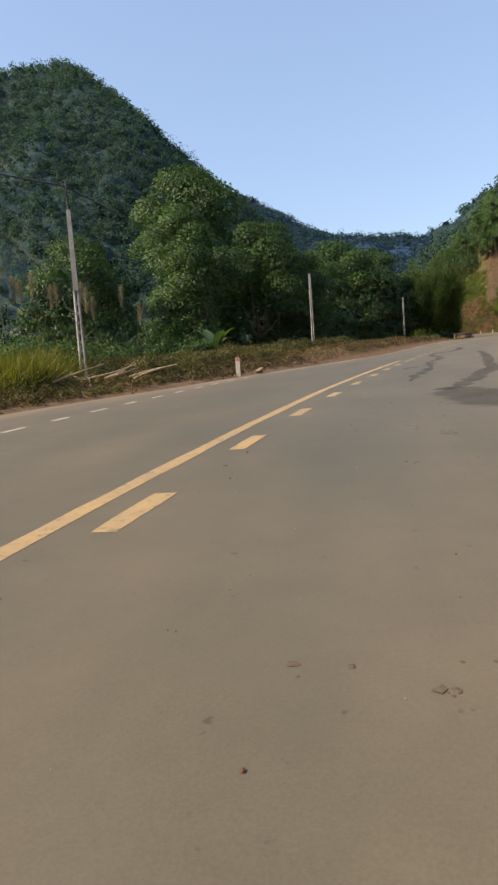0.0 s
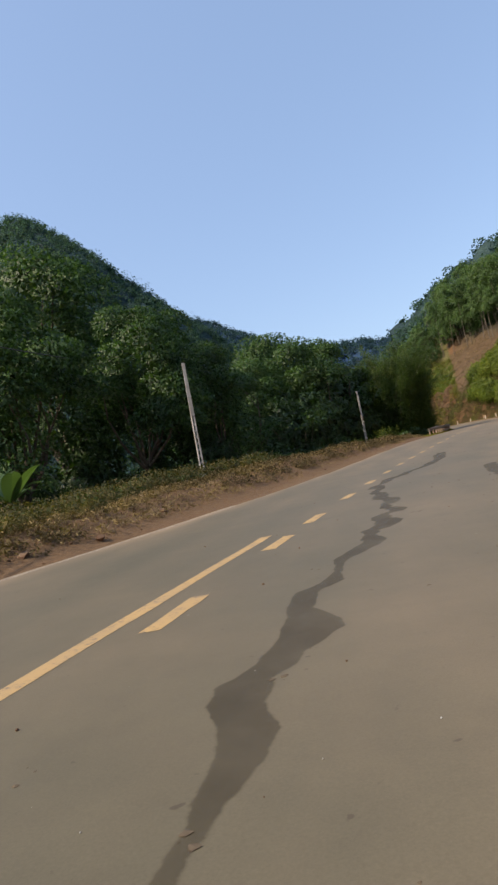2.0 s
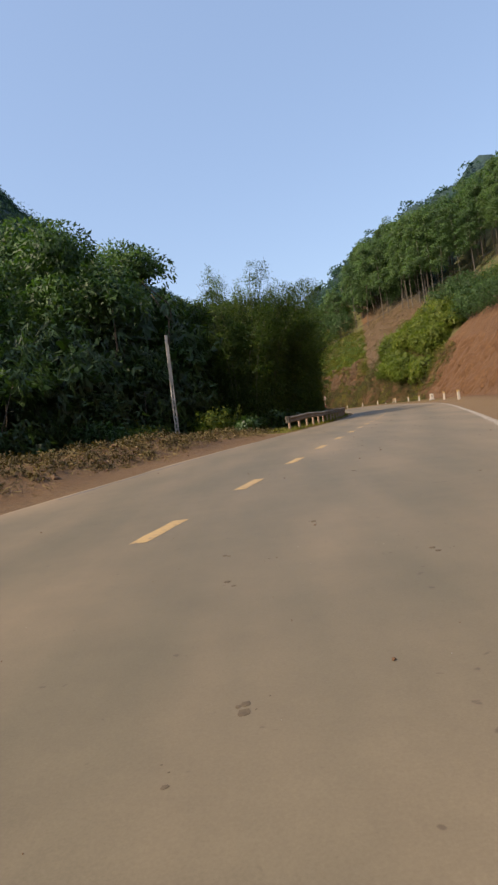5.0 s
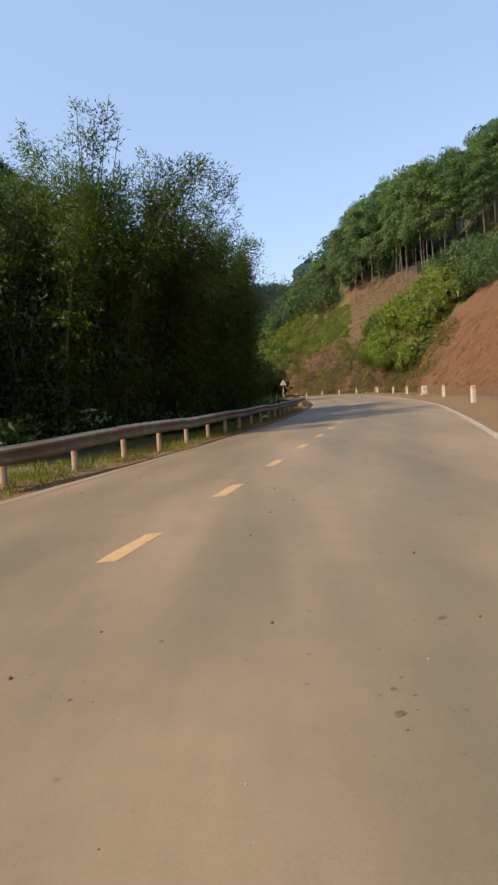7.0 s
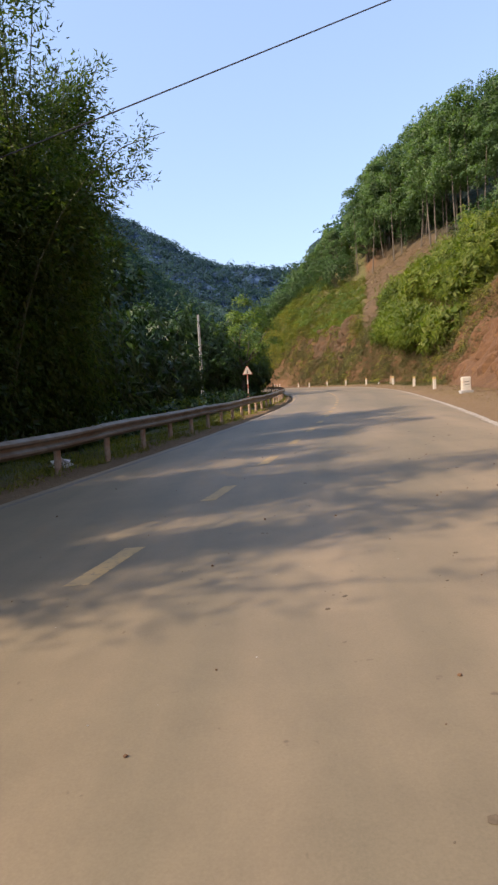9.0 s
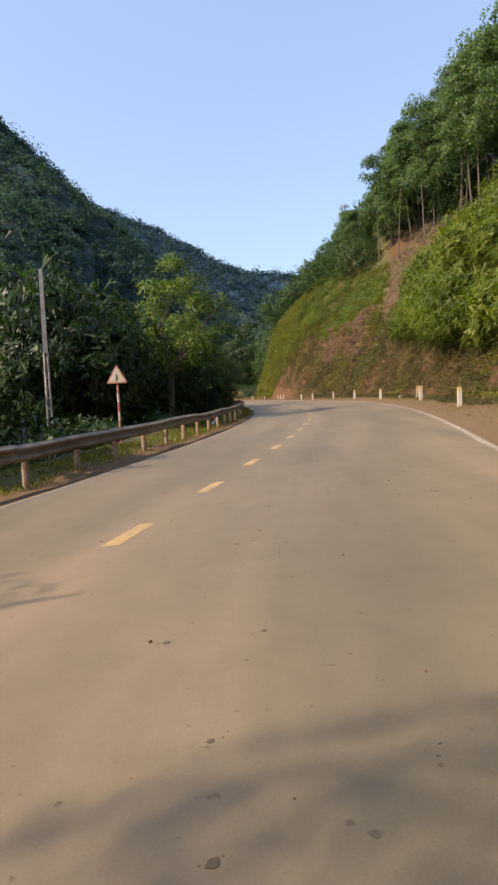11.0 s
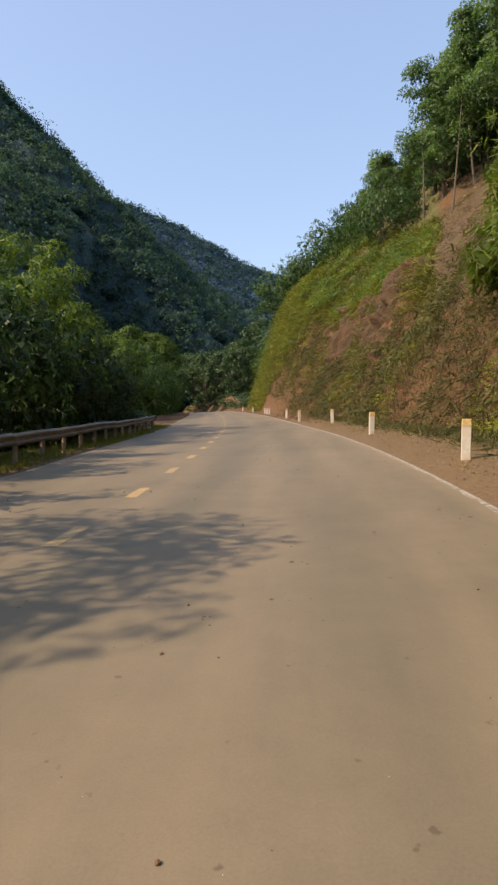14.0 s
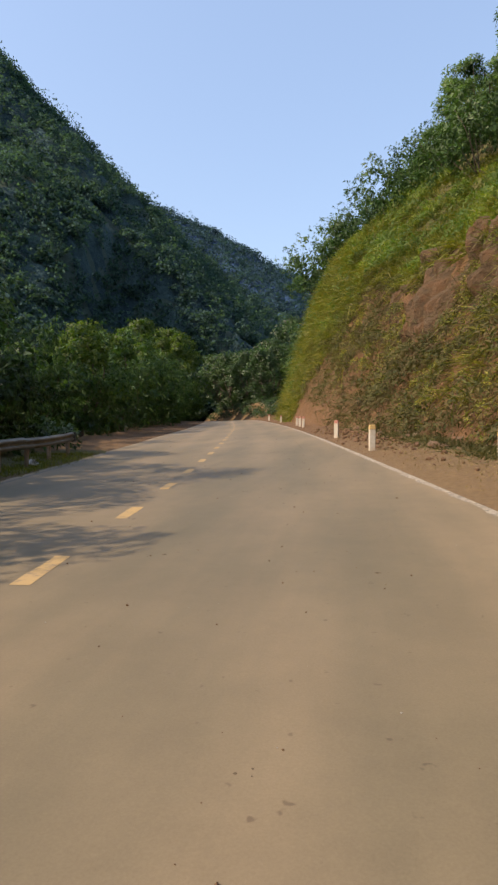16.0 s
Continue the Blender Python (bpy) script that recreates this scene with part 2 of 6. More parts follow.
MAT = dict(
    asphalt=asphalt_mat(),
    yellow=paint_mat("worn_yellow_paint", (0.43, 0.28, 0.105), 0.38),
    white=paint_mat("worn_white_paint", (0.44, 0.39, 0.31), 0.47),
    white_dash=paint_mat("white_dash_paint", (0.52, 0.48, 0.40), 0.36),
    white_faint=paint_mat("almost_gone_white_paint", (0.36, 0.31, 0.24), 0.60),
    ground=ground_mat(),
    concrete=simple("weathered_concrete", (0.28, 0.27, 0.25), (0.44, 0.42, 0.39), 9, 0.85, c2=(0.22, 0.2, 0.17)),
    whitewash=simple("chipped_whitewash", (0.40, 0.36, 0.29), (0.53, 0.48, 0.40), 14, 0.8, c2=(0.45, 0.36, 0.27), scale2=4),
    red_paint=simple("faded_red_paint", (0.30, 0.055, 0.04), (0.42, 0.12, 0.085), 20, 0.75, c2=(0.36, 0.24, 0.18), scale2=9),
    steel=simple("dusty_galvanised_steel", (0.15, 0.13, 0.10), (0.25, 0.225, 0.185), 5, 0.6, 0.3, 0.1, 0.004, 1.0, (0.145, 0.105, 0.068)),
    stained=simple("earth_stained_concrete", (0.22, 0.15, 0.085), (0.36, 0.28, 0.18), 6, 0.9, c2=(0.30, 0.15, 0.07), scale2=3),
    rust=simple("rusty_post_paint", (0.25, 0.15, 0.09), (0.38, 0.31, 0.24), 8, 0.8, c2=(0.32, 0.13, 0.06)),
    bark=simple("grey_brown_bark", (0.045, 0.036, 0.026), (0.11, 0.085, 0.06), 7, 0.9, bs=0.6, bd=0.03),
    pale_bark=simple("pale_trunk_bark", (0.06, 0.050, 0.038), (0.14, 0.115, 0.09), 5, 0.85),
    culm=simple("green_bamboo_culm", (0.035, 0.048, 0.016), (0.07, 0.078, 0.028), 4, 0.6),
    wet=film_mat(),
    cable=simple("black_cable", (0.02, 0.02, 0.02), (0.05, 0.05, 0.05), 10, 0.6),
    rock=simple("grey_brown_rock", (0.07, 0.045, 0.028), (0.16, 0.10, 0.058), 4, 0.9, bs=0.6, bd=0.05, c2=(0.15, 0.072, 0.035)),
    face=simple("raw_cut_earth", (0.038, 0.022, 0.009), (0.088, 0.052, 0.023), 5, 0.95, bs=1.0, bd=0.16, c2=(0.085, 0.040, 0.014), scale2=1.6),
    red_face=simple("crumbling_red_earth", (0.060, 0.025, 0.008), (0.140, 0.068, 0.026), 4, 0.95, bs=0.9, bd=0.08, c2=(0.084, 0.037, 0.013), scale2=0.9),
    clod=simple("red_brown_clods", (0.075, 0.037, 0.017), (0.15, 0.08, 0.04), 8, 0.95, bs=0.5, bd=0.03),
    mud=simple("dried_dark_mud", (0.065, 0.048, 0.030), (0.115, 0.085, 0.052), 30, 0.95),
    ochre=simple("faded_ochre_paint", (0.36, 0.24, 0.08), (0.48, 0.33, 0.13), 18, 0.75),
    litter=simple("pale_litter", (0.55, 0.53, 0.5), (0.75, 0.73, 0.7), 10, 0.6),
    twig=simple("dry_wood", (0.16, 0.11, 0.07), (0.36, 0.27, 0.18), 10, 0.9),
    leaf_dark=leaf_mat("dark_broad_leaves", [(0.019, 0.042, 0.016), (0.032, 0.070, 0.025), (0.050, 0.096, 0.036)], 0.3, 0.5, 0.45),
    leaf_mid=leaf_mat("mid_green_leaves", [(0.024, 0.058, 0.022), (0.043, 0.092, 0.034), (0.067, 0.121, 0.044)], 0.3),
    leaf_bright=leaf_mat("bright_shrub_leaves", [(0.062, 0.100, 0.014), (0.110, 0.150, 0.022), (0.160, 0.185, 0.034)]),
    leaf_light=leaf_mat("light_green_leaves", [(0.046, 0.090, 0.018), (0.078, 0.130, 0.026), (0.112, 0.160, 0.038)]),
    leaf_bamboo=leaf_mat("bamboo_leaves", [(0.032, 0.065, 0.014), (0.054, 0.094, 0.022), (0.086, 0.122, 0.032)], 0.45),
    leaf_yellow=leaf_mat("yellowing_grass", [(0.080, 0.105, 0.016), (0.140, 0.145, 0.024), (0.205, 0.180, 0.040)]),
    leaf_dry=leaf_mat("dry_brush", [(0.13, 0.09, 0.045), (0.21, 0.15, 0.08), (0.29, 0.215, 0.125)], 0.2, 0.8),
    leaf_dead=leaf_mat("dead_brown_brush", [(0.066, 0.047, 0.023), (0.112, 0.081, 0.039), (0.165, 0.122, 0.064)], 0.15, 0.85),
    leaf_scrub=leaf_mat("half_dry_scrub", [(0.045, 0.055, 0.018), (0.078, 0.075, 0.029), (0.125, 0.100, 0.046)], 0.25, 0.8),
    leaf_hill=leaf_mat("plantation_leaves", [(0.050, 0.098, 0.046), (0.072, 0.130, 0.060), (0.098, 0.155, 0.070)], 0.4),
    # distance haze painted in: leaf tones lightened and shifted to blue
    leaf_far_hazed=leaf_mat("far_forest_leaves", [(0.044, 0.082, 0.104), (0.054, 0.098, 0.116), (0.068, 0.120, 0.124)], 0.4, 0.95, 0.04),
    leaf_ridge_hazed=leaf_mat("distant_ridge_leaves", [(0.030, 0.065, 0.128), (0.036, 0.072, 0.136), (0.042, 0.080, 0.144)], 0.4, 0.95, 0.04),
    # haze blue in both sheets; the nearer also darkened for shade between crowns
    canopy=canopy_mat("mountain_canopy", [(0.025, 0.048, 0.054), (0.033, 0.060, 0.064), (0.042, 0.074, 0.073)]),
    canopy_far_hazed=canopy_mat("distant_canopy", [(0.028, 0.060, 0.122), (0.032, 0.066, 0.130), (0.038, 0.074, 0.138)]),
    banana=leaf_mat("banana_leaf", [(0.050, 0.100, 0.042), (0.072, 0.125, 0.052), (0.095, 0.150, 0.072)], 0.25, 0.4),
    plume=leaf_mat("reed_plume", [(0.17, 0.14, 0.15), (0.23, 0.19, 0.20), (0.30, 0.25, 0.25)], 0.5, 0.9),
)

# ---------------------------------------------------------------- mesh helpers
def mesh(name, verts, faces, mat, out=None, crisp=0.28):
    """A mesh from arrays. out: the outward way at each corner, for leaves that shade softly as a crown."""
    me = bpy.data.meshes.new(name)
    verts = np.asarray(verts, float)
    if out is not None:
        faces = np.asarray(faces)
        n = np.cross(verts[faces[:, 1]] - verts[faces[:, 0]], verts[faces[:, 2]] - verts[faces[:, 0]])
        away = (n * out[faces[:, 0]]).sum(1) < 0
        faces[away] = faces[away][:, ::-1]
        n[away] *= -1
        out = unit(out * (1 - crisp) + np.repeat(unit(n), 3, 0) * crisp)
    me.from_pydata(verts.tolist(), [], faces if isinstance(faces, list) else faces.tolist())
    me.materials.append(mat)
    if out is not None:
        me.shade_smooth()
        me.normals_split_custom_set_from_vertices(out.tolist())
    me.update()
    return me


def from_bm(name, bm, mat):
    me = bpy.data.meshes.new(name)
    bm.to_mesh(me)
    bm.free()
    me.materials.append(mat)
    return me


def part(name, me, parent, label="", smooth=False):
    ob = new(name, me)
    ob.parent = parent
    if label:
        ob["label"] = label
    if smooth:
        me.shade_smooth()
    return ob


def thing(name, label, category, loc=(0, 0, 0), group="", kind="", rz=0.0):
    ob = new(name)
    ob.empty_display_size = 0.2
    ob.matrix_world = Matrix.Translation(loc) @ Matrix.Rotation(rz, 4, "Z")
    return tagged(ob, label, category, group, kind)


def box_bm(size, at=(0, 0, 0), bevel=0.01, segs=1):
    bm = bmesh.new()
    bmesh.ops.create_cube(bm, size=1, matrix=Matrix.Translation(at) @ Matrix.Diagonal((*size, 1)))
    if bevel:
        bmesh.ops.bevel(bm, geom=bm.edges[:], offset=bevel, segments=segs, affect="EDGES", profile=0.5)
    return bm


def tube(points, radii, sides=6):
    """A tapered tube along points."""
    p = np.asarray(points, float)
    r = np.broadcast_to(np.asarray(radii, float), (len(p),))
    t = np.gradient(p, axis=0)
    t /= np.linalg.norm(t, axis=1)[:, None] + 1e-9
    ref = np.array([1.0, 0.0, 0.0]) if abs(t[0, 0]) < 0.7 else np.array([0.0, 1.0, 0.0])
    a = np.cross(t, ref)
    a /= np.linalg.norm(a, axis=1)[:, None] + 1e-9
    b = np.cross(t, a)
    ang = np.linspace(0, 2 * np.pi, sides, endpoint=False)
    v = p[:, None] + r[:, None, None] * (np.cos(ang)[None, :, None] * a[:, None] + np.sin(ang)[None, :, None] * b[:, None])
    v = v.reshape(-1, 3)
    f = [[i * sides + k, i * sides + (k + 1) % sides, (i + 1) * sides + (k + 1) % sides, (i + 1) * sides + k]
         for i in range(len(p) - 1) for k in range(sides)]
    f.append(list(range(sides))[::-1])
    f.append([(len(p) - 1) * sides + k for k in range(sides)])
    return v, f


def join(pieces):
    vs, fs, k = [], [], 0
    for v, f in pieces:
        vs.append(np.asarray(v))
        fs += [[i + k for i in face] for face in f]
        k += len(v)
    return np.concatenate(vs), fs


def unit(v):
    return v / (np.linalg.norm(v, axis=-1, keepdims=True) + 1e-9)


def blades(base, way, length, width, rng, sag=0.15):
    """Leaves or blades of grass: a pointed, slightly sagging blade each."""
    n = len(base)
    way = unit(way)
    side = unit(np.cross(way, unit(rng.normal(size=(n, 3)))))
    length, width = np.broadcast_to(length, n)[:, None], np.broadcast_to(width, n)[:, None]
    tip = base + way * length - np.array([0, 0, 1.0]) * length * sag
    v = np.stack([base + side * width / 2, base - side * width / 2, tip], 1).reshape(-1, 3)
    return v, np.arange(3 * n).reshape(n, 3)


def cloud(centres, radii, per, rng, size=0.3, slim=0.45, droop=0.35, squash=0.8, fill=0.55):
    """Leaves round many clump centres, thickest near the outside."""
    c = np.repeat(centres, per, axis=0)
    r = np.repeat(np.broadcast_to(radii, len(centres)), per)[:, None]
    d = unit(rng.normal(size=(len(c), 3)))
    d[:, 2] = np.where(d[:, 2] < -0.3, -d[:, 2], d[:, 2])
    k = fill + (1 - fill) * rng.random((len(c), 1)) ** 0.6
    pos = c + d * r * k * np.array([1, 1, squash])
    way = d * 0.7 + rng.normal(size=d.shape) * 0.55 - np.array([0, 0, droop])
    s = size * rng.uniform(0.65, 1.35, len(c))
    v, f = blades(pos, way, s, s * slim * 1.25, rng)
    return v, f, np.repeat(unit(d + np.array([0, 0, 0.25])), 3, 0)


def cores(centres, radii, rng):
    """The dense inside of a crown: one lumpy closed mass to a clump."""
    bm = bmesh.new()
    bmesh.ops.create_icosphere(bm, subdivisions=1, radius=1)
    tv = np.array([v.co[:] for v in bm.verts])
    tf = np.array([[v.index for v in f.verts] for f in bm.faces])
    bm.free()
    centres = np.asarray(centres)
    r = np.broadcast_to(radii, len(centres))[:, None, None]
    v = centres[:, None] + tv[None] * r * (1 + rng.normal(size=(len(centres), len(tv), 1)) * 0.22) * np.array([1, 1, 0.8])
    return v.reshape(-1, 3), (tf[None] + (np.arange(len(centres)) * len(tv))[:, None, None]).reshape(-1, 3)


def inside(centres, radii, per, rng, leaf):
    """The older leaves deep in a crown: fewer and broader."""
    return cloud(np.asarray(centres), np.asarray(radii) * 0.62, per, rng, leaf * 1.25, 0.65, 0.3, 0.85, 0.05)


def both(a, b):
    """Two sets of leaves in one mesh."""
    return np.concatenate([a[0], b[0]]), np.concatenate([a[1], b[1] + len(a[0])]), np.concatenate([a[2], b[2]])


# ---------------------------------------------------------------- the road's line
CENTRE = np.array([(-60, -0.8, -1.29), (-30, -0.94, 0.29), (0, -1.24, 1.74), (15, 0.17, 2.43), (30, 2.64, 3.16), (45, 5.89, 3.92),
                   (60, 10.23, 4.86), (75, 14.36, 5.62), (90, 18.24, 6.32), (105, 21.53, 7.03), (120, 23.94, 7.69), (135, 25.69, 8.4),
                   (150, 26.24, 9.14), (165, 25.29, 9.84), (180, 23.53, 10.39), (200, 20.44, 11.24), (225, 15.98, 12.25),
                   (250, 10.75, 13.25), (275, 4.77, 14.09), (300, -3.2, 14.55), (330, -15.85, 14.43)])


def spline(k, v, y):
    """A natural cubic spline through the knots, straight past its ends."""
    n, h = len(k), np.diff(k)
    a, b = np.eye(n), np.zeros(n)
    for i in range(1, n - 1):
        a[i, i - 1:i + 2] = h[i - 1], 2 * (h[i - 1] + h[i]), h[i]
        b[i] = 6 * ((v[i + 1] - v[i]) / h[i] - (v[i] - v[i - 1]) / h[i - 1])
    m = np.linalg.solve(a, b)
    y = np.asarray(y, float)
    q = np.clip(y, k[0], k[-1])
    i = np.clip(np.searchsorted(k, q) - 1, 0, n - 2)
    s, c = (k[i + 1] - q) / h[i], (q - k[i]) / h[i]
    out = s * v[i] + c * v[i + 1] + ((s ** 3 - s) * m[i] + (c ** 3 - c) * m[i + 1]) * h[i] ** 2 / 6
    return out + (y - q) * np.where(y > q, (v[-1] - v[-2]) / h[-1], (v[1] - v[0]) / h[0])


YK = np.linspace(-80, 1000, 4321)
XK, ZK = spline(CENTRE[:, 0], CENTRE[:, 1], np.minimum(YK, 345)), spline(CENTRE[:, 0], CENTRE[:, 2], np.minimum(YK, 330))


def road_x(y):
    return np.interp(y, YK, XK)


def road_z(y):
    return np.interp(y, YK, ZK)


def bank(y):
    return 0.03 * np.clip((np.asarray(y, float) - 65) / 35, 0, 1)


def left_edge(y):
    return spline(np.array([-60, 8, 15, 20, 28, 34, 41, 60, 80, 150, 178, 190, 260.0]), np.array([-7.6, -7.6, -7.4, -6.5, -5.3, -4.3, -3.6, -3.5, -3.35, -3.2, -3.8, -4.0, -3.8]), y)


def right_edge(y):
    return spline(np.array([-60, 0, 80, 110, 130, 150, 170, 190, 260.0]), np.array([4.0, 4.0, 4.2, 4.3, 4.4, 4.55, 4.5, 4.3, 4.0]), np.minimum(y, 300))


def surface(lat, y):
    """The asphalt's height."""
    return road_z(y) + bank(y) * np.clip(lat, -6, 7)


def at(lat, y, dz=0.0):
    return (float(road_x(y) + lat), float(y), float(surface(lat, y) + dz))


def lumps(x, y, scale, seed=0.0):
    """Smooth value noise, for the lie of the land."""
    u, v = np.asarray(x) / scale + seed * 17.3, np.asarray(y) / scale - seed * 9.1
    i, j = np.floor(u), np.floor(v)
    f, g = u - i, v - j
    f, g = f * f * (3 - 2 * f), g * g * (3 - 2 * g)

    def h(a, b):
        s = np.sin(a * 127.1 + b * 311.7 + seed * 74.7) * 43758.5453
        return s - np.floor(s)
    return (h(i, j) * (1 - f) + h(i + 1, j) * f) * (1 - g) + (h(i, j + 1) * (1 - f) + h(i + 1, j + 1) * f) * g - 0.5


# Ridges of the mountains: (x, y, z) along their crests
RIDGES = [
    ([(-700, 300, 175), (-420, 380, 222), (-250, 455, 243), (-210, 477, 255), (-180, 476, 220), (-150, 475, 178), (-125, 500, 151), (-101, 528, 138), (-85, 545, 129), (-70, 560, 119), (-30, 615, 90), (15, 680, 35)], 1.04),
    ([(-800, 700, 330), (-300, 820, 287), (-146, 850, 241), (-80, 850, 203), (-34, 850, 186), (11, 850, 177), (96, 850, 170), (250, 880, 202), (500, 880, 230)], 0.62),
    ([(420, 40, 84), (300, 120, 83), (230, 240, 77), (240, 330, 82), (300, 500, 115)], 0.55),
]


def densify(points, step):
    p = np.array(points, float)
    out = []
    for a, b in zip(p[:-1], p[1:]):
        n = max(2, int(np.linalg.norm(b - a) / step))
        out += [a + (b - a) * i / n for i in range(n)]
    return np.array(out + [p[-1]])


CRESTS = [(densify(p, 12.0), s) for p, s in RIDGES]


def mountains(x, y):
    x, y = np.asarray(x, float), np.asarray(y, float)
    out = np.full(x.shape, -50.0)
    for crest, slope in CRESTS:
        for cx, cy, cz in crest:
            d = np.hypot(x - cx, y - cy)
            out = np.maximum(out, cz - slope * np.sqrt(d * d + 64) + 8 * slope)
    return out + 11 * (lumps(x, y, 60, 1) - 0.1) * np.clip((out - 15) / 60, 0, 1) + 10 * lumps(x, y, 24, 2) * np.clip((out - 15) / 60, 0, 1)


def profile(lat, y):
    """Height of the land over the road's middle, across the road."""
    lat, y = np.broadcast_arrays(np.asarray(lat, float), np.asarray(y, float))
    re, le = right_edge(y), left_edge(y)
    # the cut slope on the right
    toe = np.interp(y, [0, 90, 120, 150, 185, 200, 230, 246, 262, 275, 300, 330], [9.5, 8.0, 8.2, 8.0, 8.2, 7.0, 5.9, 6.1, 8.2, 10.5, 16, 21]) + 0.8 * lumps(y, y * 0 + 3, 7, 4)
    u = lat - toe
    face = np.interp(y, [40, 85, 100, 135, 150, 165, 190, 212, 228, 246, 262], [1.0, 4.0, 9.5, 9.5, 8.0, 8.0, 9.0, 10.0, 14.5, 15.0, 12.0]) * (1 + 0.3 * lumps(y, y * 0, 9, 5))
    steep = np.interp(y, [60, 100, 125, 142, 180, 200, 215, 230, 246, 265], [0.8, 1.3, 1.25, 1.5, 1.7, 2.0, 2.4, 3.6, 3.4, 1.8])
    run = face / steep
    cut = np.where(u < run, steep * u, face + np.minimum(u - run, 38) * np.interp(y, [205, 250, 262], [0.80, 0.80, 1.15]) + np.clip(u - run - 38, 0, 60) * 0.45)
    rough = 0.6 * lumps(lat * 1.2, y, 1.2, 22) + (0.9 + 0.6 * (y > 178)) * lumps(lat * 1.3, y, 2.2, 6) + 1.5 * lumps(lat, y, 6, 7) + 2.2 * lumps(lat, y, 14, 14) * (y > 145)
    low = 0.12 * np.clip((lat - re) / 1.5, 0, 1) + np.clip((lat - re - 1.2) * 1.1, 0, 3.4) * np.clip((y - 272) / 20, 0, 1)
    right = np.where(u > 0, np.maximum(cut + rough * np.clip(u / 1.5, 0, 1), low), low)
    # the shoulder and the valley on the left
    v = -(lat - le)
    shelf = np.interp(y, [0, 60, 80, 88, 100, 192, 300], [8.0, 9.0, 9.0, 8.0, 3.2, 4.0, 4.0])
    rim = np.interp(y, [0, 25, 48, 66, 80, 190, 200], [0.25, 0.35, 0.65, 0.3, 0.0, 0.0, 0.1])
    berm = 0.36 * np.exp(-((v - 2.2) / 0.9) ** 2) * np.interp(y, [20, 35, 75, 82], [0.3, 1, 1, 0])
    fall = np.interp(y, [0, 70, 90, 180, 200, 300], [2.0, 2.0, 2.0, 2.5, 1.0, 0.0])
    left = rim * np.clip(v / 4, 0, 1) + berm + 0.25 * lumps(lat, y, 1.7, 8) * np.clip(v - 0.4, 0, 1)
    left = left - fall * np.clip((v - shelf) / 7, 0, 1) + 1.2 * lumps(lat, y, 9, 9) * np.clip((v - shelf) / 5, 0, 1)
    under = -0.06
    return np.where(lat > re + 0.1, right, np.where(lat < le - 0.1, left, under))


def land(x, y):
    lat = np.asarray(x, float) - road_x(y)
    near = surface(lat, y) + profile(lat, y)
    y = np.asarray(y, float)
    free = np.clip((np.abs(lat) - 14) / 26, 0, 1)
    past = np.clip((y - 345) / 50, 0, 1)
    near = near * (1 - past) + 8.0 * past
    return near + np.maximum(mountains(x, y) - near, 0) * np.maximum(free, past)


def land_at(lat, y, dz=0.0):
    x = float(road_x(y) + lat)
    return (x, float(y), float(land(np.array([x]), np.array([float(y)]))[0]) + dz)

# ---------------------------------------------------------------- ground, road and its paint
def grid_faces(rows, cols):
    i = np.arange((rows - 1) * cols).reshape(rows - 1, cols)[:, :-1]
    return np.stack([i, i + 1, i + cols + 1, i + cols], -1).reshape(-1, 4)


def steps(*runs):
    """Rising values: (start, end, step) runs, end to end."""
    out = np.concatenate([np.arange(a, b, s) for a, b, s in runs] + [np.array([runs[-1][1]])])
    return out


